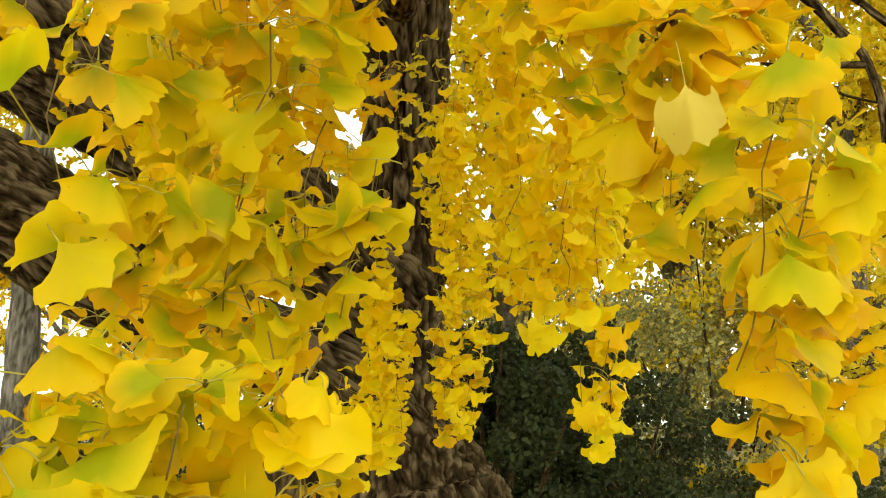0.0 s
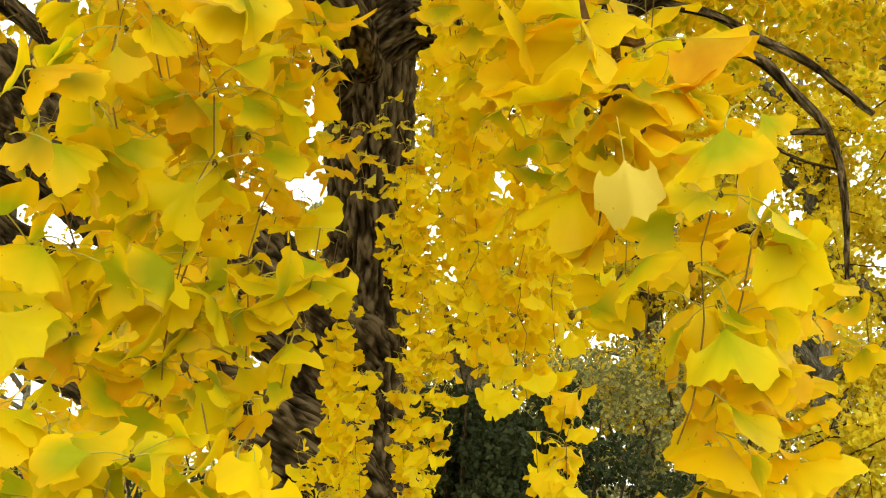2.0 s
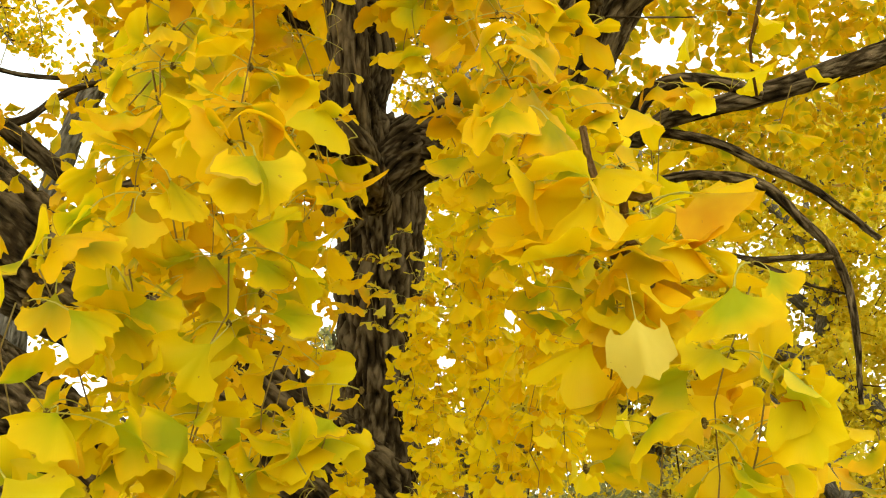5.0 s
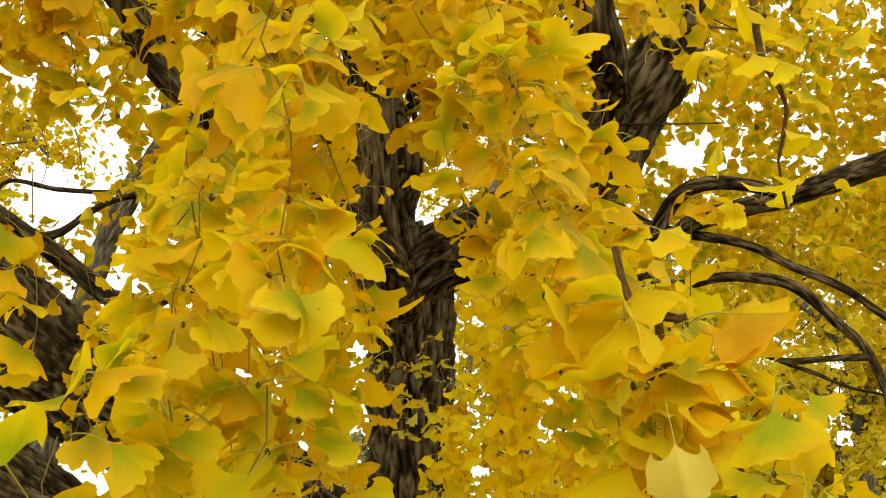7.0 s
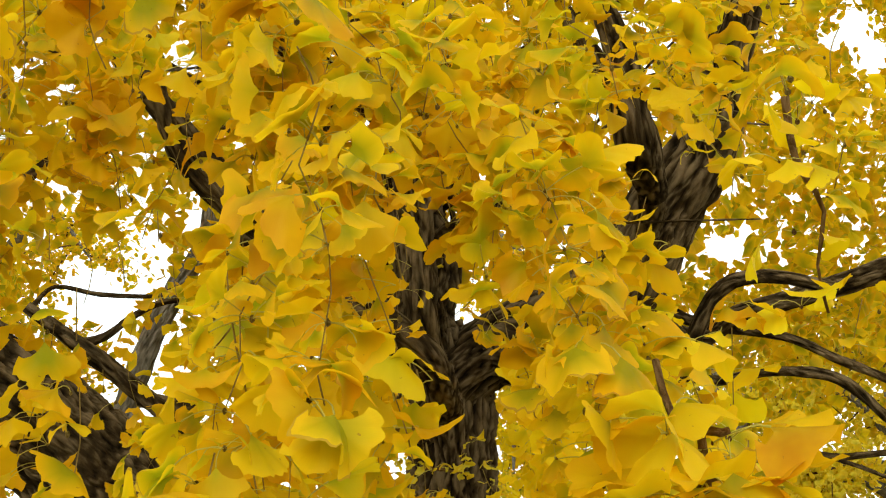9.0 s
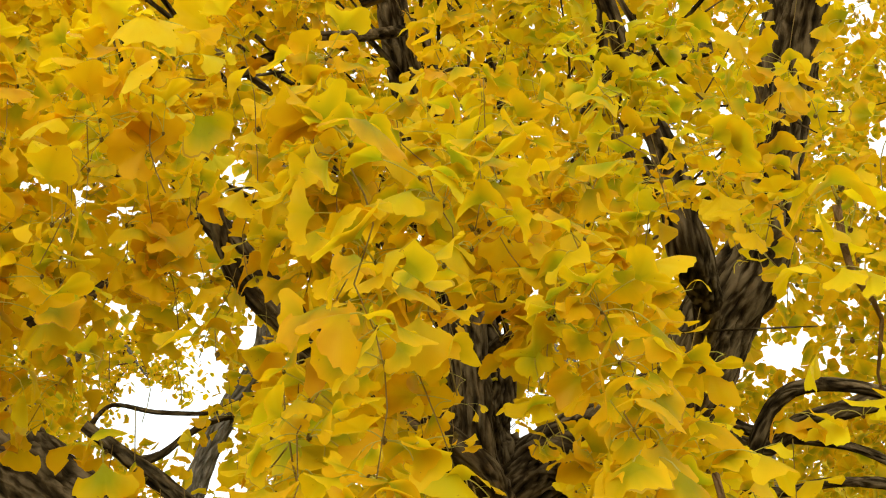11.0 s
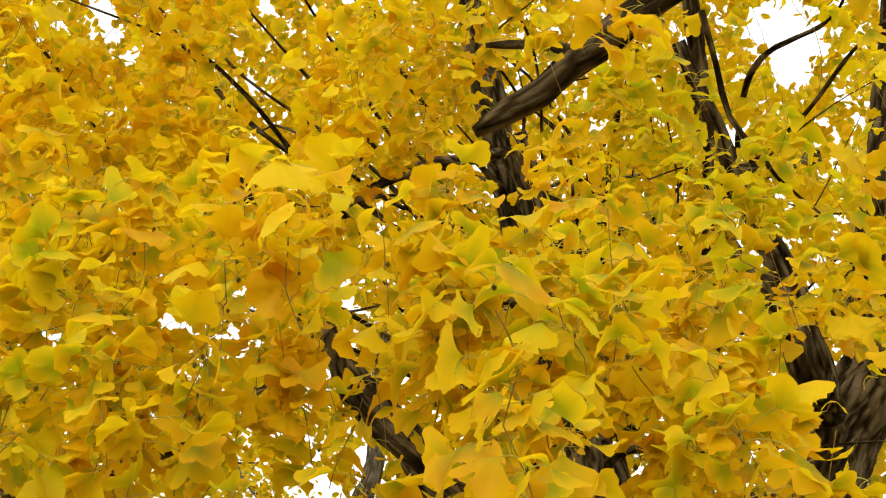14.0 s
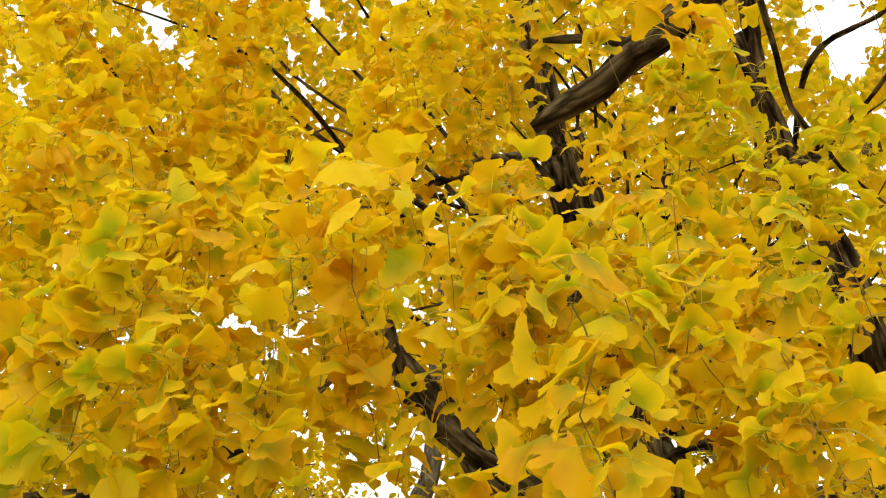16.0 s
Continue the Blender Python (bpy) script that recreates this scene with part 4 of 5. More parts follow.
opening(0.12, 0.40, 1.87, 0.006, 2.68, 11.36, 7.30, 0.151)
opening(0.10, 0.40, 1.88, 0.004, 2.35, 11.35, 7.47, 0.106)
opening(-0.15, 0.31, 1.96, 0.005, -3.94, 9.67, 9.33, 0.118)
opening(-0.16, 0.33, 1.94, 0.005, -4.06, 9.95, 8.89, 0.141)
opening(-0.12, 0.34, 1.94, 0.004, -3.03, 10.28, 8.93, 0.110)
opening(-0.18, 0.33, 1.92, 0.006, -4.62, 9.99, 8.49, 0.157)
opening(-0.18, 0.32, 1.93, 0.004, -4.80, 9.84, 8.59, 0.102)
opening(-0.16, 0.33, 1.93, 0.004, -4.21, 10.11, 8.57, 0.094)
opening(-0.15, 0.33, 1.93, 0.002, -3.94, 10.16, 8.67, 0.063)
opening(-0.17, 0.34, 1.92, 0.002, -4.46, 10.22, 8.26, 0.063)
opening(-0.16, 0.34, 1.91, 0.004, -4.08, 10.38, 8.25, 0.094)
opening(-0.13, 0.35, 1.91, 0.007, -3.52, 10.69, 8.07, 0.189)
opening(-0.17, 0.35, 1.88, 0.003, -4.45, 10.72, 7.40, 0.071)
opening(-0.16, 0.36, 1.89, 0.005, -4.12, 10.75, 7.58, 0.118)
opening(-0.13, 0.36, 1.89, 0.004, -3.46, 10.95, 7.64, 0.110)
opening(-0.11, 0.37, 1.90, 0.003, -2.95, 11.05, 7.74, 0.079)
opening(-0.16, 0.36, 1.88, 0.005, -4.19, 10.92, 7.22, 0.126)
opening(-0.15, 0.38, 1.86, 0.014, -3.82, 11.26, 6.78, 0.362)
opening(-0.16, 0.38, 1.85, 0.008, -4.10, 11.27, 6.55, 0.204)
opening(-0.13, 0.38, 1.87, 0.006, -3.43, 11.27, 7.02, 0.157)
opening(-0.12, 0.38, 1.87, 0.005, -3.07, 11.29, 7.20, 0.141)
opening(-0.11, 0.38, 1.88, 0.005, -2.85, 11.24, 7.42, 0.118)
opening(0.05, 0.32, 1.99, 0.006, 1.16, 9.75, 10.11, 0.157)
opening(0.05, 0.35, 1.95, 0.005, 1.37, 10.53, 9.08, 0.141)
opening(0.07, 0.33, 1.96, 0.004, 1.72, 10.14, 9.53, 0.094)
opening(0.11, 0.32, 1.97, 0.005, 2.76, 9.82, 9.65, 0.141)
opening(0.11, 0.33, 1.96, 0.004, 2.75, 9.96, 9.48, 0.094)
opening(0.08, 0.31, 1.98, 0.005, 2.07, 9.66, 10.04, 0.126)
opening(0.07, 0.30, 2.00, 0.006, 1.86, 9.33, 10.46, 0.157)
opening(0.01, 0.34, 1.96, 0.003, 0.36, 10.40, 9.37, 0.071)
opening(-0.01, 0.40, 1.86, 0.005, -0.34, 11.86, 6.85, 0.126)
opening(-0.01, 0.40, 1.85, 0.004, -0.33, 11.99, 6.53, 0.102)
opening(-0.00, 0.38, 1.90, 0.003, -0.08, 11.31, 7.96, 0.071)
opening(0.10, 0.38, 1.87, 0.007, 2.45, 11.47, 7.15, 0.173)
opening(0.11, 0.38, 1.87, 0.006, 2.82, 11.43, 7.04, 0.157)
opening(-0.21, 0.23, 2.01, 0.005, -5.02, 7.81, 10.71, 0.126)
opening(-0.20, 0.24, 2.01, 0.005, -4.82, 8.04, 10.62, 0.118)
opening(-0.16, 0.25, 2.02, 0.005, -3.79, 8.34, 10.83, 0.126)
opening(-0.16, 0.26, 2.01, 0.006, -3.76, 8.59, 10.61, 0.157)
opening(-0.17, 0.26, 2.01, 0.003, -4.08, 8.44, 10.61, 0.071)
opening(-0.12, 0.26, 2.02, 0.003, -2.81, 8.48, 11.05, 0.079)
opening(-0.15, 0.24, 2.03, 0.005, -3.48, 8.10, 11.16, 0.126)
opening(0.01, 0.28, 2.02, 0.006, 0.76, 9.05, 10.90, 0.157)
opening(0.05, 0.28, 2.01, 0.015, 1.71, 9.03, 10.79, 0.393)
opening(0.05, 0.29, 2.01, 0.010, 1.80, 9.23, 10.57, 0.267)
opening(0.04, 0.28, 2.02, 0.008, 1.50, 8.95, 10.91, 0.204)
opening(0.06, 0.28, 2.01, 0.008, 2.03, 9.06, 10.69, 0.204)
opening(0.03, 0.31, 1.99, 0.006, 1.18, 9.76, 10.09, 0.149)
opening(0.03, 0.33, 1.96, 0.004, 1.10, 10.33, 9.39, 0.094)
opening(0.03, 0.34, 1.95, 0.004, 1.14, 10.47, 9.18, 0.094)
opening(0.04, 0.34, 1.95, 0.005, 1.40, 10.54, 9.04, 0.126)
opening(0.05, 0.32, 1.97, 0.004, 1.60, 10.12, 9.57, 0.094)
opening(-0.16, 0.30, 1.96, 0.004, -3.87, 9.67, 9.36, 0.094)
opening(-0.13, 0.33, 1.94, 0.007, -3.09, 10.22, 8.99, 0.173)
opening(-0.13, 0.33, 1.94, 0.005, -2.98, 10.35, 8.85, 0.126)
opening(-0.17, 0.32, 1.94, 0.007, -3.95, 10.04, 8.82, 0.189)
opening(-0.24, 0.30, 1.91, 0.007, -5.83, 9.54, 8.21, 0.173)
opening(-0.20, 0.31, 1.93, 0.006, -4.74, 9.91, 8.53, 0.157)
opening(-0.19, 0.32, 1.93, 0.006, -4.52, 10.04, 8.49, 0.157)
opening(-0.17, 0.32, 1.93, 0.004, -4.18, 10.17, 8.50, 0.094)
opening(-0.17, 0.33, 1.92, 0.004, -4.06, 10.39, 8.24, 0.094)
opening(-0.18, 0.33, 1.91, 0.003, -4.33, 10.33, 8.16, 0.071)
opening(-0.15, 0.35, 1.91, 0.005, -3.41, 10.77, 7.99, 0.126)
opening(-0.14, 0.36, 1.89, 0.005, -3.27, 11.08, 7.51, 0.118)
opening(-0.14, 0.36, 1.88, 0.008, -3.40, 11.18, 7.24, 0.220)
opening(-0.15, 0.36, 1.87, 0.005, -3.63, 11.14, 7.16, 0.126)
opening(-0.17, 0.35, 1.88, 0.006, -4.07, 10.94, 7.27, 0.157)
opening(-0.11, 0.37, 1.88, 0.005, -2.54, 11.38, 7.27, 0.118)
opening(-0.01, 0.37, 1.90, 0.005, 0.05, 11.31, 7.95, 0.126)
opening(-0.22, 0.23, 2.01, 0.008, -4.99, 7.64, 10.88, 0.204)
opening(-0.22, 0.24, 2.01, 0.005, -4.92, 7.84, 10.74, 0.126)
opening(-0.27, 0.23, 1.98, 0.005, -6.28, 7.64, 10.05, 0.141)
opening(-0.27, 0.22, 1.99, 0.004, -6.36, 7.35, 10.26, 0.094)
opening(-0.16, 0.25, 2.02, 0.004, -3.47, 8.12, 11.15, 0.102)
opening(-0.25, 0.30, 1.91, 0.007, -5.81, 9.53, 8.25, 0.189)
opening(-0.25, 0.31, 1.91, 0.005, -5.74, 9.63, 8.16, 0.126)
opening(0.04, 0.28, 2.01, 0.013, 1.84, 9.06, 10.72, 0.346)
opening(0.03, 0.34, 1.94, 0.005, 1.46, 10.49, 9.10, 0.118)
opening(-0.02, 0.37, 1.90, 0.004, 0.11, 11.29, 7.98, 0.110)
opening(-0.11, 0.38, 1.88, 0.006, -1.12, 4.49, 3.93, 0.058)
opening(-0.12, 0.38, 1.87, 0.006, -1.20, 4.53, 3.79, 0.058)
opening(-0.12, 0.39, 1.85, 0.006, -1.30, 4.57, 3.65, 0.058)
opening(-0.13, 0.39, 1.84, 0.006, -1.37, 4.59, 3.54, 0.058)
opening(-0.10, 0.40, 1.88, 0.006, -1.20, 4.47, 3.96, 0.058)
opening(-0.11, 0.40, 1.86, 0.005, -1.26, 4.52, 3.82, 0.048)
opening(-0.12, 0.41, 1.85, 0.006, -1.35, 4.58, 3.62, 0.058)
opening(-0.13, 0.42, 1.83, 0.005, -1.42, 4.64, 3.43, 0.053)
opening(-0.12, 0.43, 1.82, 0.006, -1.40, 4.64, 3.49, 0.058)
opening(0.09, 0.46, 1.80, 0.004, 0.14, 0.77, 1.92, 0.006)
opening(0.10, 0.46, 1.78, 0.004, 0.16, 0.78, 1.89, 0.007)
opening(0.11, 0.46, 1.76, 0.004, 0.16, 0.78, 1.87, 0.007)
opening(0.11, 0.47, 1.75, 0.004, 0.17, 0.79, 1.84, 0.007)
opening(0.11, 0.47, 1.73, 0.012, 0.17, 0.80, 1.81, 0.020)
opening(0.10, 0.48, 1.73, 0.007, 0.15, 0.80, 1.80, 0.012)
opening(0.12, 0.47, 1.73, 0.007, 0.19, 0.80, 1.80, 0.012)

# near branches beside the trunk, low
leaf_sheet([(-0.248, 0.631, 1.653), (-0.200, 0.648, 1.652), (-0.164, 0.658, 1.654), (-0.140, 0.664, 1.644), (-0.070, 0.674, 1.654), (-0.061, 0.677, 1.632), (-0.063, 0.677, 1.583), (-0.045, 0.677, 1.558), (-0.044, 0.675, 1.534), (-0.242, 0.632, 1.538)], 0.035, 0.035, 0.035, 5, (LEMON, LEMON, LIT_YELLOW), fine=600, depth=0.05, loose=0.6)
leaf_sheet([(-0.252, 0.722, 1.835), (-0.213, 0.734, 1.836), (-0.205, 0.721, 1.879), (-0.047, 0.745, 1.888), (-0.047, 0.766, 1.827), (-0.050, 0.775, 1.791), (-0.035, 0.785, 1.748), (-0.053, 0.789, 1.719), (-0.057, 0.792, 1.697), (-0.068, 0.794, 1.667), (-0.083, 0.794, 1.652), (-0.192, 0.774, 1.658), (-0.232, 0.763, 1.664), (-0.255, 0.752, 1.695), (-0.236, 0.754, 1.728), (-0.241, 0.739, 1.790), (-0.234, 0.735, 1.814)], 0.031, 0.036, 0.036, 5, (LEMON, LEMON, LEMON, GOLD), fine=750, depth=0.06, loose=0.6)
leaf_sheet([(-0.342, 0.838, 1.890), (-0.309, 0.850, 1.890), (-0.309, 0.870, 1.823), (-0.314, 0.884, 1.750), (-0.322, 0.885, 1.725), (-0.347, 0.880, 1.691)], 0.031, 0.046, 0.046, 3, (GOLD, LEMON), fine=90, depth=0.04)
leaf_sheet([(0.116, 0.779, 1.893), (0.202, 0.763, 1.887), (0.197, 0.776, 1.853), (0.243, 0.772, 1.825), (0.240, 0.780, 1.800), (0.294, 0.770, 1.764), (0.288, 0.785, 1.523), (0.185, 0.818, 1.553), (0.197, 0.816, 1.586), (0.195, 0.817, 1.616), (0.174, 0.821, 1.639), (0.185, 0.816, 1.677), (0.160, 0.816, 1.719), (0.125, 0.810, 1.784), (0.113, 0.798, 1.836)], 0.035, 0.039, 0.039, 5, (GOLD, LEMON, AMBER), fine=900, depth=0.07, loose=0.5)
leaf_sheet([(0.147, 0.881, 1.708), (0.187, 0.875, 1.699), (0.183, 0.878, 1.674), (0.159, 0.884, 1.662)], 0.036, 0.046, 0.046, 3, (GOLD,), fine=30, depth=0.02)

# curtains of smaller leaves behind the near branches
leaf_sheet([(0.038, 1.682, 2.370), (0.242, 1.668, 2.364), (0.251, 1.775, 2.056), (0.285, 1.795, 1.947), (0.335, 1.799, 1.871), (0.277, 1.815, 1.830), (0.227, 1.830, 1.755), (0.168, 1.838, 1.730), (0.108, 1.842, 1.734), (0.095, 1.834, 1.824), (0.065, 1.815, 1.951), (0.056, 1.780, 2.101), (0.043, 1.758, 2.173)], 0.032, 0.046, 0.035, 5, (LIT_YELLOW,), fine=225, depth=0.16, droop=1, around=1)
leaf_sheet([(0.214, 1.832, 1.746), (0.294, 1.819, 1.771), (0.301, 1.823, 1.686), (0.283, 1.828, 1.619), (0.249, 1.833, 1.561), (0.191, 1.840, 1.561), (0.184, 1.840, 1.653), (0.201, 1.835, 1.721)], 0.032, 0.042, 0.039, 4, (LIT_YELLOW,), fine=90, depth=0.05, droop=1, around=1)
leaf_sheet([(-0.180, 2.860, 2.044), (-0.120, 2.861, 2.058), (-0.113, 2.875, 1.965), (-0.066, 2.893, 1.791), (-0.079, 2.898, 1.671), (-0.092, 2.898, 1.578), (-0.131, 2.894, 1.473), (-0.230, 2.888, 1.473), (-0.245, 2.890, 1.578), (-0.233, 2.887, 1.737), (-0.200, 2.878, 1.897)], 0.030, 0.039, 0.032, 6, (LIT_YELLOW, LIT_YELLOW), fine=0, depth=0.16, droop=1, around=1)
leaf_sheet([(-0.112, 2.803, 2.333), (0.048, 2.805, 2.334), (0.089, 2.846, 2.151), (0.136, 2.875, 1.951), (0.136, 2.891, 1.790), (0.122, 2.896, 1.684), (0.081, 2.899, 1.565), (-0.019, 2.900, 1.565), (-0.030, 2.894, 1.791), (-0.019, 2.879, 1.951), (-0.039, 2.859, 2.085), (-0.093, 2.826, 2.243)], 0.029, 0.042, 0.035, 5, (LIT_YELLOW, LIT_YELLOW, GOLD), fine=0, depth=0.16, droop=1, around=1)
leaf_sheet([(0.076, 2.354, 2.702), (0.462, 2.317, 2.685), (0.471, 2.529, 1.981), (0.378, 2.556, 1.888), (0.152, 2.586, 1.819), (0.092, 2.544, 2.129)], 0.031, 0.062, 0.042, 5, (LIT_YELLOW, AMBER), fine=0, depth=0.3, droop=1, around=1)

# branches hanging over the fork of the trunk
leaf_sheet([(-0.217, 0.763, 2.033), (-0.185, 0.768, 2.086), (-0.191, 0.761, 2.144), (-0.045, 0.779, 2.154), (-0.043, 0.787, 2.085), (-0.042, 0.788, 2.055), (-0.065, 0.787, 2.034), (-0.068, 0.787, 2.002), (-0.031, 0.789, 1.985), (-0.059, 0.785, 1.949), (-0.037, 0.784, 1.927), (-0.028, 0.780, 1.892), (-0.045, 0.772, 1.854), (-0.218, 0.742, 1.848), (-0.229, 0.750, 1.901), (-0.210, 0.757, 1.919), (-0.217, 0.760, 1.958), (-0.210, 0.764, 1.994)], 0.030, 0.035, 0.035, 5, (LEMON, GOLD, GOLD), fine=900, depth=0.07, loose=0.5)
leaf_sheet([(-0.036, 0.948, 2.263), (0.146, 0.943, 2.258), (0.148, 0.944, 2.199), (0.176, 0.940, 2.173), (0.184, 0.937, 2.138), (0.195, 0.932, 2.102), (0.183, 0.930, 2.069), (0.228, 0.921, 2.054), (0.265, 0.915, 2.061), (0.262, 0.911, 2.034), (0.218, 0.914, 2.005), (0.249, 0.900, 1.970), (0.229, 0.883, 1.899), (0.108, 0.895, 1.886), (0.094, 0.912, 1.938), (0.059, 0.920, 1.960), (0.006, 0.926, 1.982), (-0.003, 0.937, 2.043), (-0.030, 0.943, 2.091), (-0.040, 0.944, 2.105), (-0.016, 0.947, 2.134), (-0.046, 0.947, 2.157)], 0.030, 0.035, 0.035, 5, (GOLD, GOLD, LEMON), fine=1050, depth=0.08, loose=0.25)
leaf_sheet([(0.193, 0.893, 2.230), (0.273, 0.879, 2.221), (0.260, 0.907, 2.181), (0.228, 0.918, 2.177), (0.203, 0.912, 2.196)], 0.037, 0.046, 0.046, 4, (GOLD,), fine=60, depth=0.05)
leaf_sheet([(0.347, 1.093, 2.331), (0.421, 1.075, 2.319), (0.418, 1.114, 2.254), (0.398, 1.138, 2.221), (0.452, 1.138, 2.181), (0.447, 1.159, 2.138), (0.431, 1.184, 2.091), (0.382, 1.191, 2.113), (0.359, 1.181, 2.155), (0.353, 1.144, 2.238)], 0.031, 0.054, 0.048, 4, (LIT_YELLOW, GOLD), fine=180, depth=0.06)
hanging_branch([(0.322, 1.036, 2.335, 0.0034), (0.333, 1.064, 2.286, 0.0032), (0.352, 1.093, 2.224, 0.0030), (0.359, 1.114, 2.177, 0.0026), (0.359, 1.134, 2.134, 0.0022)], 0.034, 0.06, 3, LIT_YELLOW, 20)
leaf_sheet([(0.223, 0.753, 1.929), (0.243, 0.748, 1.927), (0.241, 0.763, 1.888), (0.230, 0.768, 1.882)], 0.037, 0.069, 0.069, 2, (LEMON,), fine=13, depth=0.01)
leaf_sheet([(0.232, 0.880, 2.139), (0.268, 0.873, 2.134), (0.264, 0.887, 2.110), (0.237, 0.892, 2.113)], 0.035, 0.069, 0.069, 2, (GOLD,), fine=13, depth=0.01)
leaf_sheet([(-0.317, 0.701, 2.111), (-0.212, 0.729, 2.129), (-0.218, 0.753, 2.087), (-0.232, 0.767, 2.054), (-0.269, 0.761, 2.042), (-0.300, 0.740, 2.058), (-0.320, 0.720, 2.078)], 0.036, 0.058, 0.050, 3, (GOLD, LEMON), fine=120, depth=0.05)
leaf_sheet([(-0.409, 0.965, 2.065), (-0.347, 0.986, 2.073), (-0.370, 0.990, 2.042), (-0.343, 1.024, 1.973), (-0.357, 1.026, 1.953), (-0.366, 1.030, 1.928), (-0.410, 1.011, 1.934)], 0.031, 0.048, 0.046, 4, (AMBER, GOLD), fine=105, depth=0.05)

# the canopy overhead, nearer twigs
leaf_sheet([(-0.250, 0.958, 2.221), (-0.236, 0.967, 2.322), (-0.312, 0.944, 2.477), (0.109, 0.984, 2.487), (0.149, 0.989, 2.306), (0.130, 0.989, 2.281), (0.061, 0.988, 2.226), (-0.080, 0.983, 2.222), (-0.154, 0.971, 2.195)], 0.034, 0.048, 0.044, 5, (GOLD, LEMON, GOLD), fine=450, depth=0.09)
leaf_sheet([(-0.552, 0.964, 2.506), (-0.279, 1.038, 2.552), (-0.249, 1.066, 2.388), (-0.266, 1.066, 2.283), (-0.305, 1.057, 2.266), (-0.309, 1.056, 2.327), (-0.419, 1.025, 2.266), (-0.507, 0.987, 2.186)], 0.034, 0.056, 0.048, 5, (GOLD, AMBER), fine=225, depth=0.09)
leaf_sheet([(-0.461, 0.887, 2.162), (-0.371, 0.908, 2.198), (-0.272, 0.948, 2.187), (-0.288, 0.968, 2.139), (-0.365, 0.946, 2.131), (-0.463, 0.926, 2.081)], 0.036, 0.060, 0.052, 4, (GOLD, LEMON), fine=90, depth=0.06)
leaf_sheet([(-0.577, 1.155, 2.182), (-0.473, 1.195, 2.196), (-0.433, 1.227, 2.153), (-0.439, 1.243, 2.105), (-0.427, 1.268, 2.040), (-0.477, 1.256, 2.019), (-0.574, 1.218, 2.011)], 0.033, 0.056, 0.050, 4, (AMBER, GOLD), fine=90, depth=0.06)
leaf_sheet([(0.148, 1.239, 2.694), (0.436, 1.208, 2.653), (0.408, 1.197, 2.525), (0.452, 1.169, 2.423), (0.436, 1.153, 2.354), (0.368, 1.171, 2.375), (0.309, 1.174, 2.357), (0.277, 1.188, 2.397), (0.237, 1.202, 2.438), (0.173, 1.211, 2.463)], 0.033, 0.060, 0.048, 4, (GOLD, AMBER), fine=150, depth=0.08)

# the canopy overhead, further up
leaf_sheet([(-0.398, 1.097, 2.594), (-0.193, 1.145, 2.667), (-0.048, 1.161, 2.665), (0.083, 1.168, 2.677), (0.153, 1.126, 2.425), (0.180, 1.103, 2.349), (0.103, 1.095, 2.321), (-0.055, 1.093, 2.331), (-0.237, 1.063, 2.313), (-0.311, 1.054, 2.327), (-0.369, 1.072, 2.432)], 0.034, 0.050, 0.044, 5, (GOLD, LEMON, GOLD), fine=300, depth=0.09)
leaf_sheet([(-0.904, 1.119, 2.797), (-0.479, 1.280, 2.753), (-0.440, 1.287, 2.579), (-0.363, 1.294, 2.470), (-0.381, 1.272, 2.376), (-0.478, 1.231, 2.315), (-0.461, 1.209, 2.231), (-0.717, 1.077, 2.150)], 0.034, 0.056, 0.048, 5, (GOLD, AMBER, GOLD), fine=225, depth=0.1)
leaf_sheet([(-1.385, 1.253, 3.491), (-0.600, 1.540, 3.671), (-0.439, 1.612, 3.480), (-0.328, 1.651, 3.296), (-0.369, 1.647, 3.139), (-0.563, 1.596, 2.991), (-1.020, 1.398, 2.760), (-1.175, 1.311, 2.718)], 0.031, 0.060, 0.050, 6, (AMBER, LIT_YELLOW, GOLD), fine=0, depth=0.14)
leaf_sheet([(-0.552, 1.406, 3.504), (-0.274, 1.464, 3.517), (-0.110, 1.497, 3.333), (-0.265, 1.471, 3.147), (-0.387, 1.441, 3.059), (-0.532, 1.418, 3.209)], 0.031, 0.060, 0.050, 6, (GOLD, AMBER), fine=0, depth=0.12)
leaf_sheet([(-0.136, 1.444, 3.024), (-0.035, 1.450, 3.158), (-0.008, 1.444, 3.259), (0.219, 1.458, 3.205), (0.435, 1.452, 2.983), (0.357, 1.392, 2.569), (0.161, 1.409, 2.600), (0.054, 1.430, 2.705), (-0.150, 1.436, 2.875), (-0.194, 1.435, 2.951)], 0.032, 0.064, 0.051, 5, (GOLD, LEMON), fine=0, depth=0.12)
leaf_sheet([(-0.196, 1.548, 3.600), (0.554, 1.583, 3.492), (0.489, 1.546, 3.194), (0.325, 1.535, 3.129), (0.241, 1.570, 3.348), (-0.005, 1.561, 3.413), (-0.091, 1.551, 3.402)], 0.031, 0.080, 0.064, 4, (AMBER, GOLD), fine=0, depth=0.12)
leaf_sheet([(-1.001, 1.004, 2.510), (-0.642, 1.198, 2.660), (-0.454, 1.263, 2.725), (-0.391, 1.254, 2.558), (-0.349, 1.194, 2.322), (-0.357, 1.142, 2.215), (-0.827, 0.926, 2.152)], 0.034, 0.056, 0.048, 5, (GOLD, LEMON, GOLD), fine=225, depth=0.09)
leaf_sheet([(-1.280, 1.126, 3.352), (-0.950, 1.277, 3.448), (-0.889, 1.371, 3.119), (-0.822, 1.399, 2.656), (-1.025, 1.215, 2.338)], 0.032, 0.060, 0.050, 5, (AMBER, LIT_YELLOW), fine=0, depth=0.12)
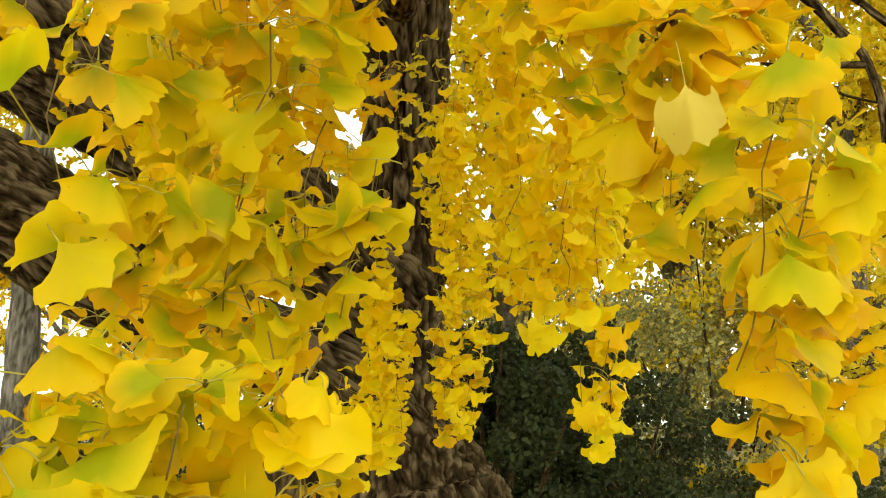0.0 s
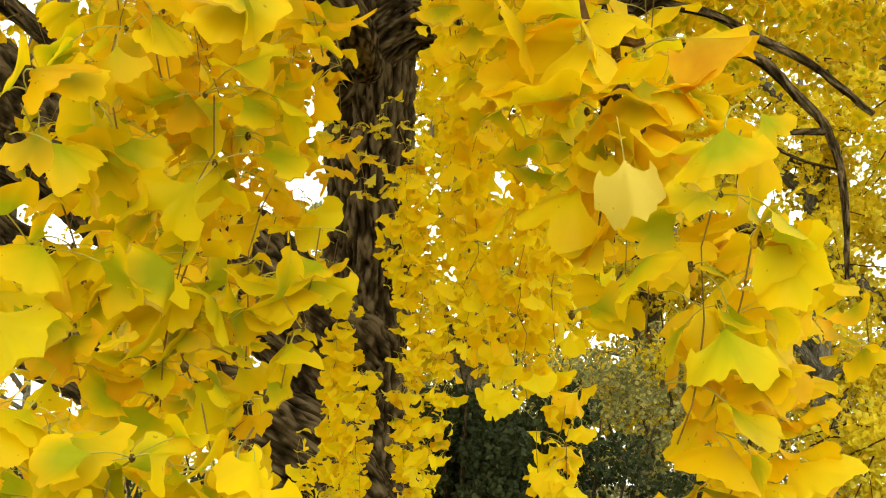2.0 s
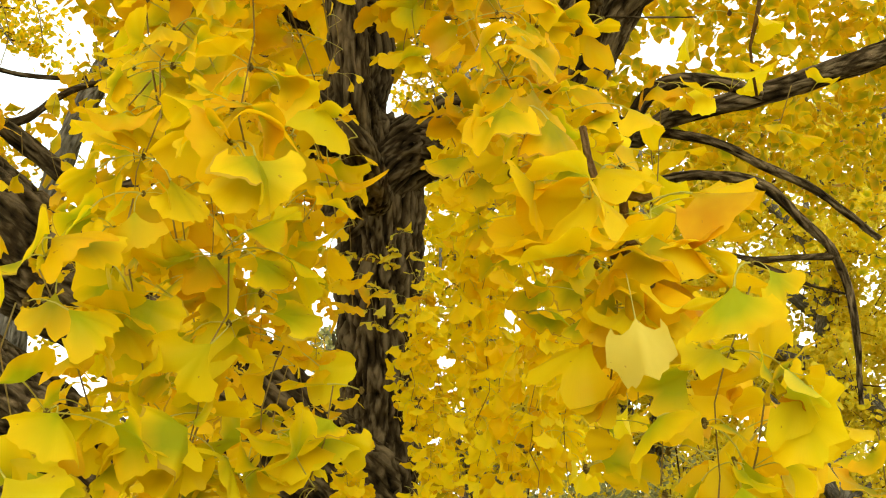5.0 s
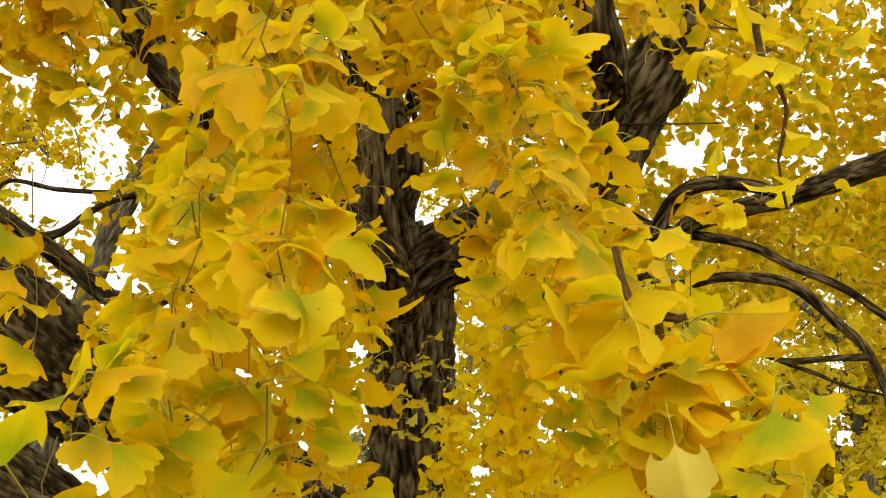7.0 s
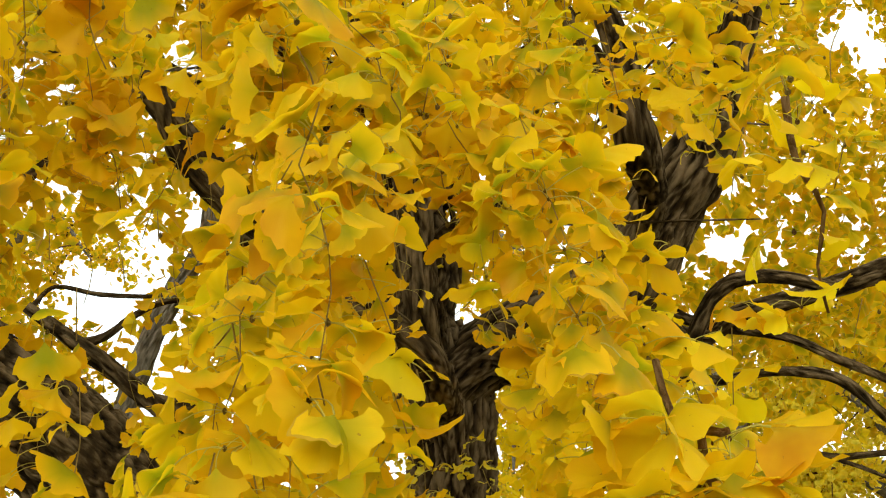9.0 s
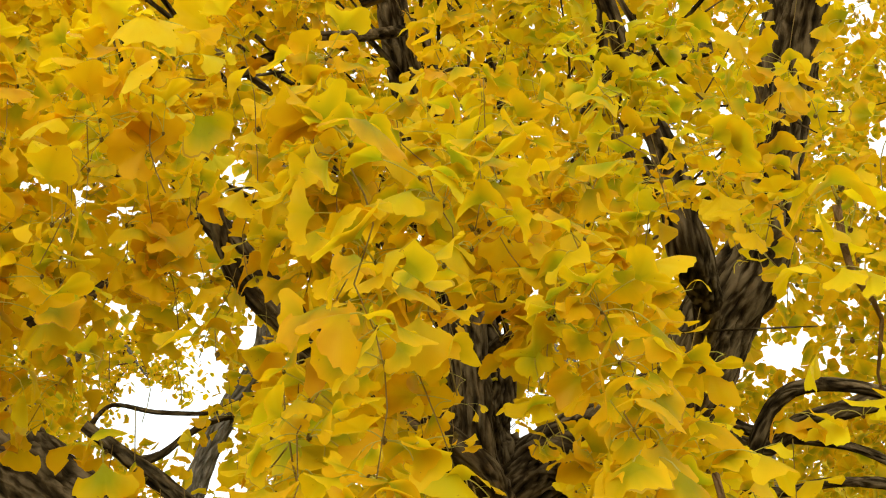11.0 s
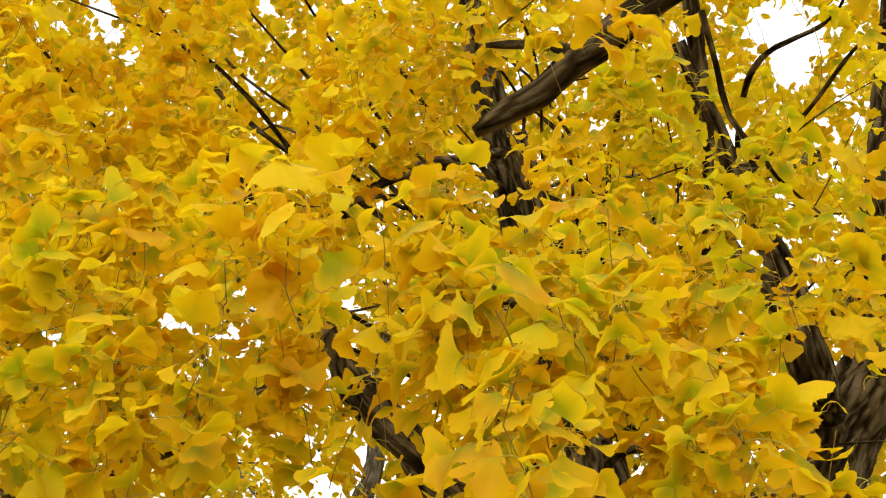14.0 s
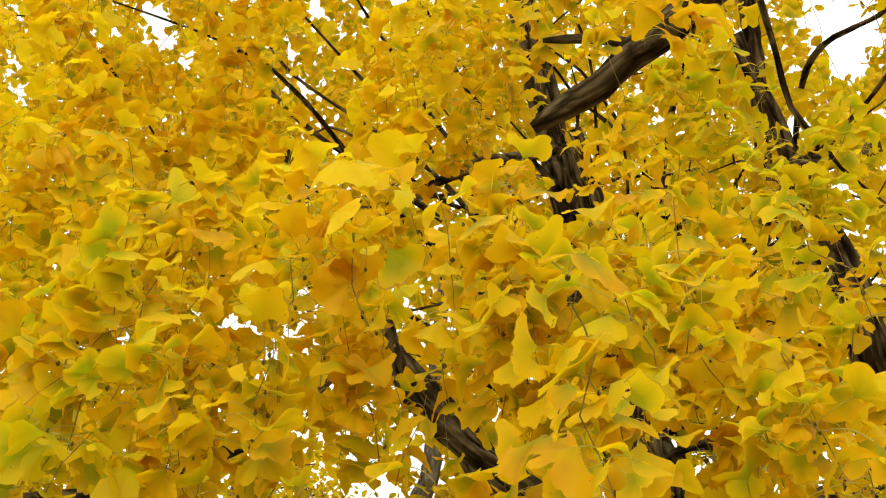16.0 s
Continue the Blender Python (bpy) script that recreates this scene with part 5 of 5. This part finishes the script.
leaf_sheet([(-0.041, 0.983, 2.710), (-0.057, 0.947, 2.744), (0.002, 0.914, 2.775), (0.067, 0.919, 2.768), (0.063, 0.952, 2.737), (0.012, 0.987, 2.706)], 0.031, 0.048, 0.040, 5, (GOLD, AMBER), fine=60, depth=0.04)
leaf_sheet([(0.311, 1.246, 2.964), (0.513, 1.226, 2.918), (0.504, 1.426, 2.680), (0.414, 1.440, 2.699), (0.345, 1.435, 2.732), (0.321, 1.345, 2.854)], 0.033, 0.072, 0.060, 4, (GOLD, AMBER), fine=60, depth=0.08)
leaf_sheet([(0.140, 1.213, 2.517), (0.415, 1.163, 2.501), (0.407, 1.233, 2.394), (0.378, 1.264, 2.352), (0.343, 1.258, 2.382), (0.294, 1.255, 2.408), (0.270, 1.241, 2.441), (0.218, 1.243, 2.454), (0.171, 1.242, 2.466)], 0.035, 0.060, 0.052, 4, (GOLD, LEMON), fine=90, depth=0.05)

# twigs behind them, which close most of the view up into the crown
leaf_sheet([(-0.377, 1.439, 2.495), (-0.364, 1.461, 2.731), (-0.475, 1.435, 2.887), (0.157, 1.495, 2.903), (0.215, 1.492, 2.625), (0.085, 1.484, 2.502), (0.002, 1.467, 2.406), (-0.228, 1.437, 2.357)], 0.034, 0.088, 0.072, 5, (AMBER, GOLD), fine=0, depth=0.2)
leaf_sheet([(-1.161, 1.428, 3.176), (-0.283, 1.684, 3.316), (0.129, 1.734, 3.243), (0.280, 1.804, 2.858), (0.204, 1.819, 2.709), (-0.427, 1.772, 2.705), (-0.664, 1.711, 2.621), (-1.048, 1.542, 2.500)], 0.034, 0.096, 0.080, 5, (AMBER, GOLD), fine=0, depth=0.2)
leaf_sheet([(-2.007, 1.516, 4.093), (-0.253, 2.087, 4.435), (0.768, 2.179, 4.193), (0.607, 2.393, 3.284), (-0.169, 2.387, 3.505), (-0.861, 2.267, 3.395), (-1.768, 1.833, 2.882)], 0.036, 0.120, 0.088, 6, (AMBER, LIT_YELLOW), fine=0, depth=0.2)
leaf_sheet([(-0.247, 0.988, 2.242), (-0.110, 1.007, 2.252), (-0.115, 1.131, 1.964), (-0.284, 1.104, 1.947)], 0.033, 0.054, 0.054, 5, (GOLD, AMBER), fine=0, depth=0.2)
leaf_sheet([(0.023, 1.117, 2.372), (0.193, 1.108, 2.363), (0.219, 1.187, 2.213), (0.296, 1.195, 2.162), (0.288, 1.252, 2.007), (0.143, 1.273, 2.014), (0.058, 1.242, 2.124)], 0.033, 0.069, 0.069, 5, (AMBER, GOLD), fine=0, depth=0.2)
leaf_sheet([(-0.314, 0.980, 1.929), (-0.110, 1.018, 1.942), (-0.112, 1.066, 1.730), (-0.180, 1.063, 1.670), (-0.111, 1.074, 1.621), (-0.128, 1.067, 1.496), (-0.385, 1.004, 1.502), (-0.392, 1.006, 1.611), (-0.309, 1.031, 1.687), (-0.318, 1.010, 1.810)], 0.033, 0.054, 0.054, 5, (GOLD, AMBER), fine=0, depth=0.2)
leaf_sheet([(0.204, 1.066, 1.979), (0.311, 1.043, 1.971), (0.324, 1.069, 1.874), (0.403, 1.057, 1.805), (0.394, 1.075, 1.495), (0.282, 1.112, 1.521), (0.282, 1.114, 1.648), (0.268, 1.111, 1.725), (0.218, 1.105, 1.830)], 0.033, 0.054, 0.054, 5, (GOLD, AMBER), fine=0, depth=0.2)
leaf_sheet([(-0.399, 1.277, 2.151), (-0.147, 1.291, 2.246), (-0.128, 1.320, 2.189), (-0.141, 1.377, 2.027), (-0.191, 1.400, 1.909), (-0.177, 1.412, 1.857), (-0.202, 1.417, 1.804), (-0.165, 1.434, 1.663), (-0.452, 1.368, 1.598), (-0.463, 1.357, 1.755), (-0.340, 1.381, 1.850), (-0.401, 1.347, 1.934)], 0.037, 0.048, 0.048, 6, (AMBER, GOLD), fine=0, depth=0.2)
leaf_sheet([(-0.290, 1.215, 2.439), (-0.085, 1.240, 2.452), (-0.115, 1.302, 2.341), (-0.145, 1.351, 2.235), (-0.132, 1.390, 2.138), (-0.147, 1.422, 2.032), (-0.346, 1.388, 2.025), (-0.365, 1.350, 2.127), (-0.318, 1.315, 2.244)], 0.037, 0.051, 0.051, 6, (AMBER, GOLD), fine=0, depth=0.2)
leaf_sheet([(0.042, 3.046, 2.869), (0.202, 3.040, 2.867), (0.208, 3.276, 1.938), (0.009, 3.288, 1.878), (-0.018, 3.240, 2.227), (-0.003, 3.189, 2.450), (0.032, 3.137, 2.622)], 0.031, 0.058, 0.039, 5, (LIT_YELLOW, AMBER), fine=0, depth=0.12, droop=1, around=1)
leaf_sheet([(0.213, 1.479, 2.171), (0.296, 1.467, 2.166), (0.331, 1.533, 1.919), (0.304, 1.554, 1.827), (0.240, 1.566, 1.821)], 0.033, 0.058, 0.046, 5, (LIT_YELLOW, AMBER), fine=0, depth=0.1, droop=1, around=1)
leaf_sheet([(-0.443, 2.010, 2.376), (-0.094, 2.050, 2.392), (-0.095, 2.108, 2.224), (-0.136, 2.139, 2.097), (-0.106, 2.161, 1.998), (-0.167, 2.172, 1.906), (-0.483, 2.125, 1.900)], 0.037, 0.065, 0.062, 6, (GOLD, AMBER), fine=0, depth=0.15)
leaf_sheet([(-0.366, 1.934, 2.796), (-0.139, 1.958, 2.807), (-0.185, 2.049, 2.631), (-0.188, 2.142, 2.405), (-0.147, 2.196, 2.243), (-0.467, 2.152, 2.235)], 0.037, 0.065, 0.062, 6, (GOLD, AMBER), fine=0, depth=0.15)
leaf_sheet([(0.178, 3.167, 2.823), (0.526, 3.133, 2.810), (0.570, 3.291, 2.237), (0.433, 3.335, 2.102), (0.215, 3.355, 2.105)], 0.035, 0.069, 0.062, 6, (LIT_YELLOW, AMBER), fine=0, depth=0.15)
leaf_sheet([(-0.783, 2.433, 2.737), (-0.213, 2.525, 2.794), (-0.219, 2.746, 2.088), (-0.504, 2.723, 1.977), (-0.788, 2.640, 2.062)], 0.038, 0.085, 0.073, 6, (GOLD, AMBER), fine=0, depth=0.2)

# woody twig of the right-hand branch, with one faded leaf
right_stem = hanging_branch([(0.140, 0.864, 1.988, 0.0034), (0.152, 0.844, 1.950, 0.003233), (0.160, 0.822, 1.918, 0.003067), (0.171, 0.829, 1.886, 0.0029), (0.180, 0.834, 1.862, 0.002733), (0.185, 0.840, 1.834, 0.002567), (0.186, 0.842, 1.822, 0.0024)], 0.039, 0.09, 2, GOLD, 0)
hanging_branch([(0.162, 0.821, 1.918, 0.0035), (0.172, 0.820, 1.916, 0.003), (0.182, 0.818, 1.916, 0.0025)], 0.039, 0.03, 2, GOLD, 0)
hanging_branch([(0.173, 0.829, 1.886, 0.003), (0.165, 0.832, 1.880, 0.003), (0.154, 0.835, 1.875, 0.003)], 0.039, 0.03, 2, GOLD, 0)
single_leaf(right_stem, (0.147, 0.716, 1.801), (0.149, 0.703, 1.767), 0.72, 10, 16, FADED)

# short shoots on the trunk
hanging_branch([(-0.222, 3.588, 2.666, 0.006), (-0.145, 3.594, 2.660, 0.0045), (-0.076, 3.599, 2.651, 0.003)], 0.026, 0.05, 4, PALE, 0)
hanging_branch([(-0.083, 3.547, 2.650, 0.0011), (-0.075, 3.532, 2.698, 0.00085), (-0.066, 3.523, 2.730, 0.0006)], 0.026, 0.06, 4, PALE, 0)
hanging_branch([(-0.024, 3.548, 2.650, 0.0011), (-0.007, 3.562, 2.602, 0.00085), (0.027, 3.571, 2.569, 0.0006)], 0.026, 0.06, 4, PALE, 0)
hanging_branch([(-0.160, 3.558, 2.601, 0.0011), (-0.144, 3.581, 2.519, 0.00085), (-0.127, 3.598, 2.453, 0.0006)], 0.026, 0.06, 4, PALE, 0)
hanging_branch([(-0.075, 3.579, 2.536, 0.0011), (-0.041, 3.600, 2.454, 0.00085), (-0.007, 3.622, 2.354, 0.0006)], 0.026, 0.06, 4, PALE, 0)
hanging_branch([(-0.311, 3.521, 2.695, 0.0011), (-0.277, 3.508, 2.743, 0.00085), (-0.244, 3.535, 2.664, 0.0006)], 0.026, 0.06, 4, PALE, 0)
hanging_branch([(-0.041, 3.584, 2.520, 0.0011), (0.010, 3.586, 2.512, 0.00085), (0.079, 3.583, 2.520, 0.0006)], 0.026, 0.06, 4, PALE, 0)
hanging_branch([(-0.110, 3.685, 1.912, 0.0011), (-0.076, 3.690, 1.860, 0.00085), (-0.093, 3.693, 1.809, 0.0006)], 0.026, 0.06, 4, PALE, 0)

# crown overhead
inner_branches(64, (-1.7, 1.3, 2.9), (2.6, 1.5, 1.6), 61)
high_crown((-5.5, 3.6, 3.6), (3.6, 7.5, 8.5), 420, 62000, GOLD, 301, 0.055)

# the park beyond
for i, (x, y, h, s, n) in enumerate([(5.4, 12.6, 10.0, 4.2, 32000), (3.7, 11.0, 6.2, 2.4, 20000), (-6.9, 13.5, 11.0, 4.4, 20000), (0.8, 17.0, 12.0, 4.6, 15000), (2.7, 14.0, 8.0, 3.0, 14000), (-10.5, 19.0, 13.0, 5.0, 6000), (10.5, 16.0, 12.0, 5.0, 7000)]):
    far_tree("ginkgo_tree", x, y, h, s, PALE if i in (0, 1, 4, 6) else GOLD, n, 40 + i, "ginkgo tree in the park with pale yellow autumn leaves", leaf=0.050 if i == 0 else 0.046 if i == 1 else 0.065, low=0.12 if i in (0, 1, 3, 4) else 0.25)
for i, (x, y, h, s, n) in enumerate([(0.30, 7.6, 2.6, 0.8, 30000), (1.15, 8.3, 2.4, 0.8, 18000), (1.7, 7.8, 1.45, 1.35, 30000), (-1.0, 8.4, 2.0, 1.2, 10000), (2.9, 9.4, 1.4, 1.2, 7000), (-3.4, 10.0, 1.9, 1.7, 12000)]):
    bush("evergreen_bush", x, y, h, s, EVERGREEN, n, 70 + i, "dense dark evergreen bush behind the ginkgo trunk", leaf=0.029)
for i, (x, y, h, s, n) in enumerate([(0.9, 11.6, 3.2, 1.5, 12000), (2.6, 11.4, 3.4, 1.7, 15000), (4.9, 12.0, 3.6, 1.8, 16000), (-2.6, 13.0, 3.2, 1.6, 9000)]):
    bush("shrub", x, y, h, s, OLIVE if i < 2 else PALE, n, 80 + i, "tall loose shrub turning yellow behind the evergreens", leaf=0.034)
for i in range(16):
    a = radians(-62 + i * 8.3)
    far_tree("park_tree", 34 * math.sin(a), 34 * math.cos(a) + (i % 3) * 3, 8 + (i * 7 % 5), 4.2, (PALE, GOLD, PALE, OLIVE)[i % 4], 3200, 90 + i, "distant park tree with thinning autumn leaves", leaf=0.13, low=0.12)
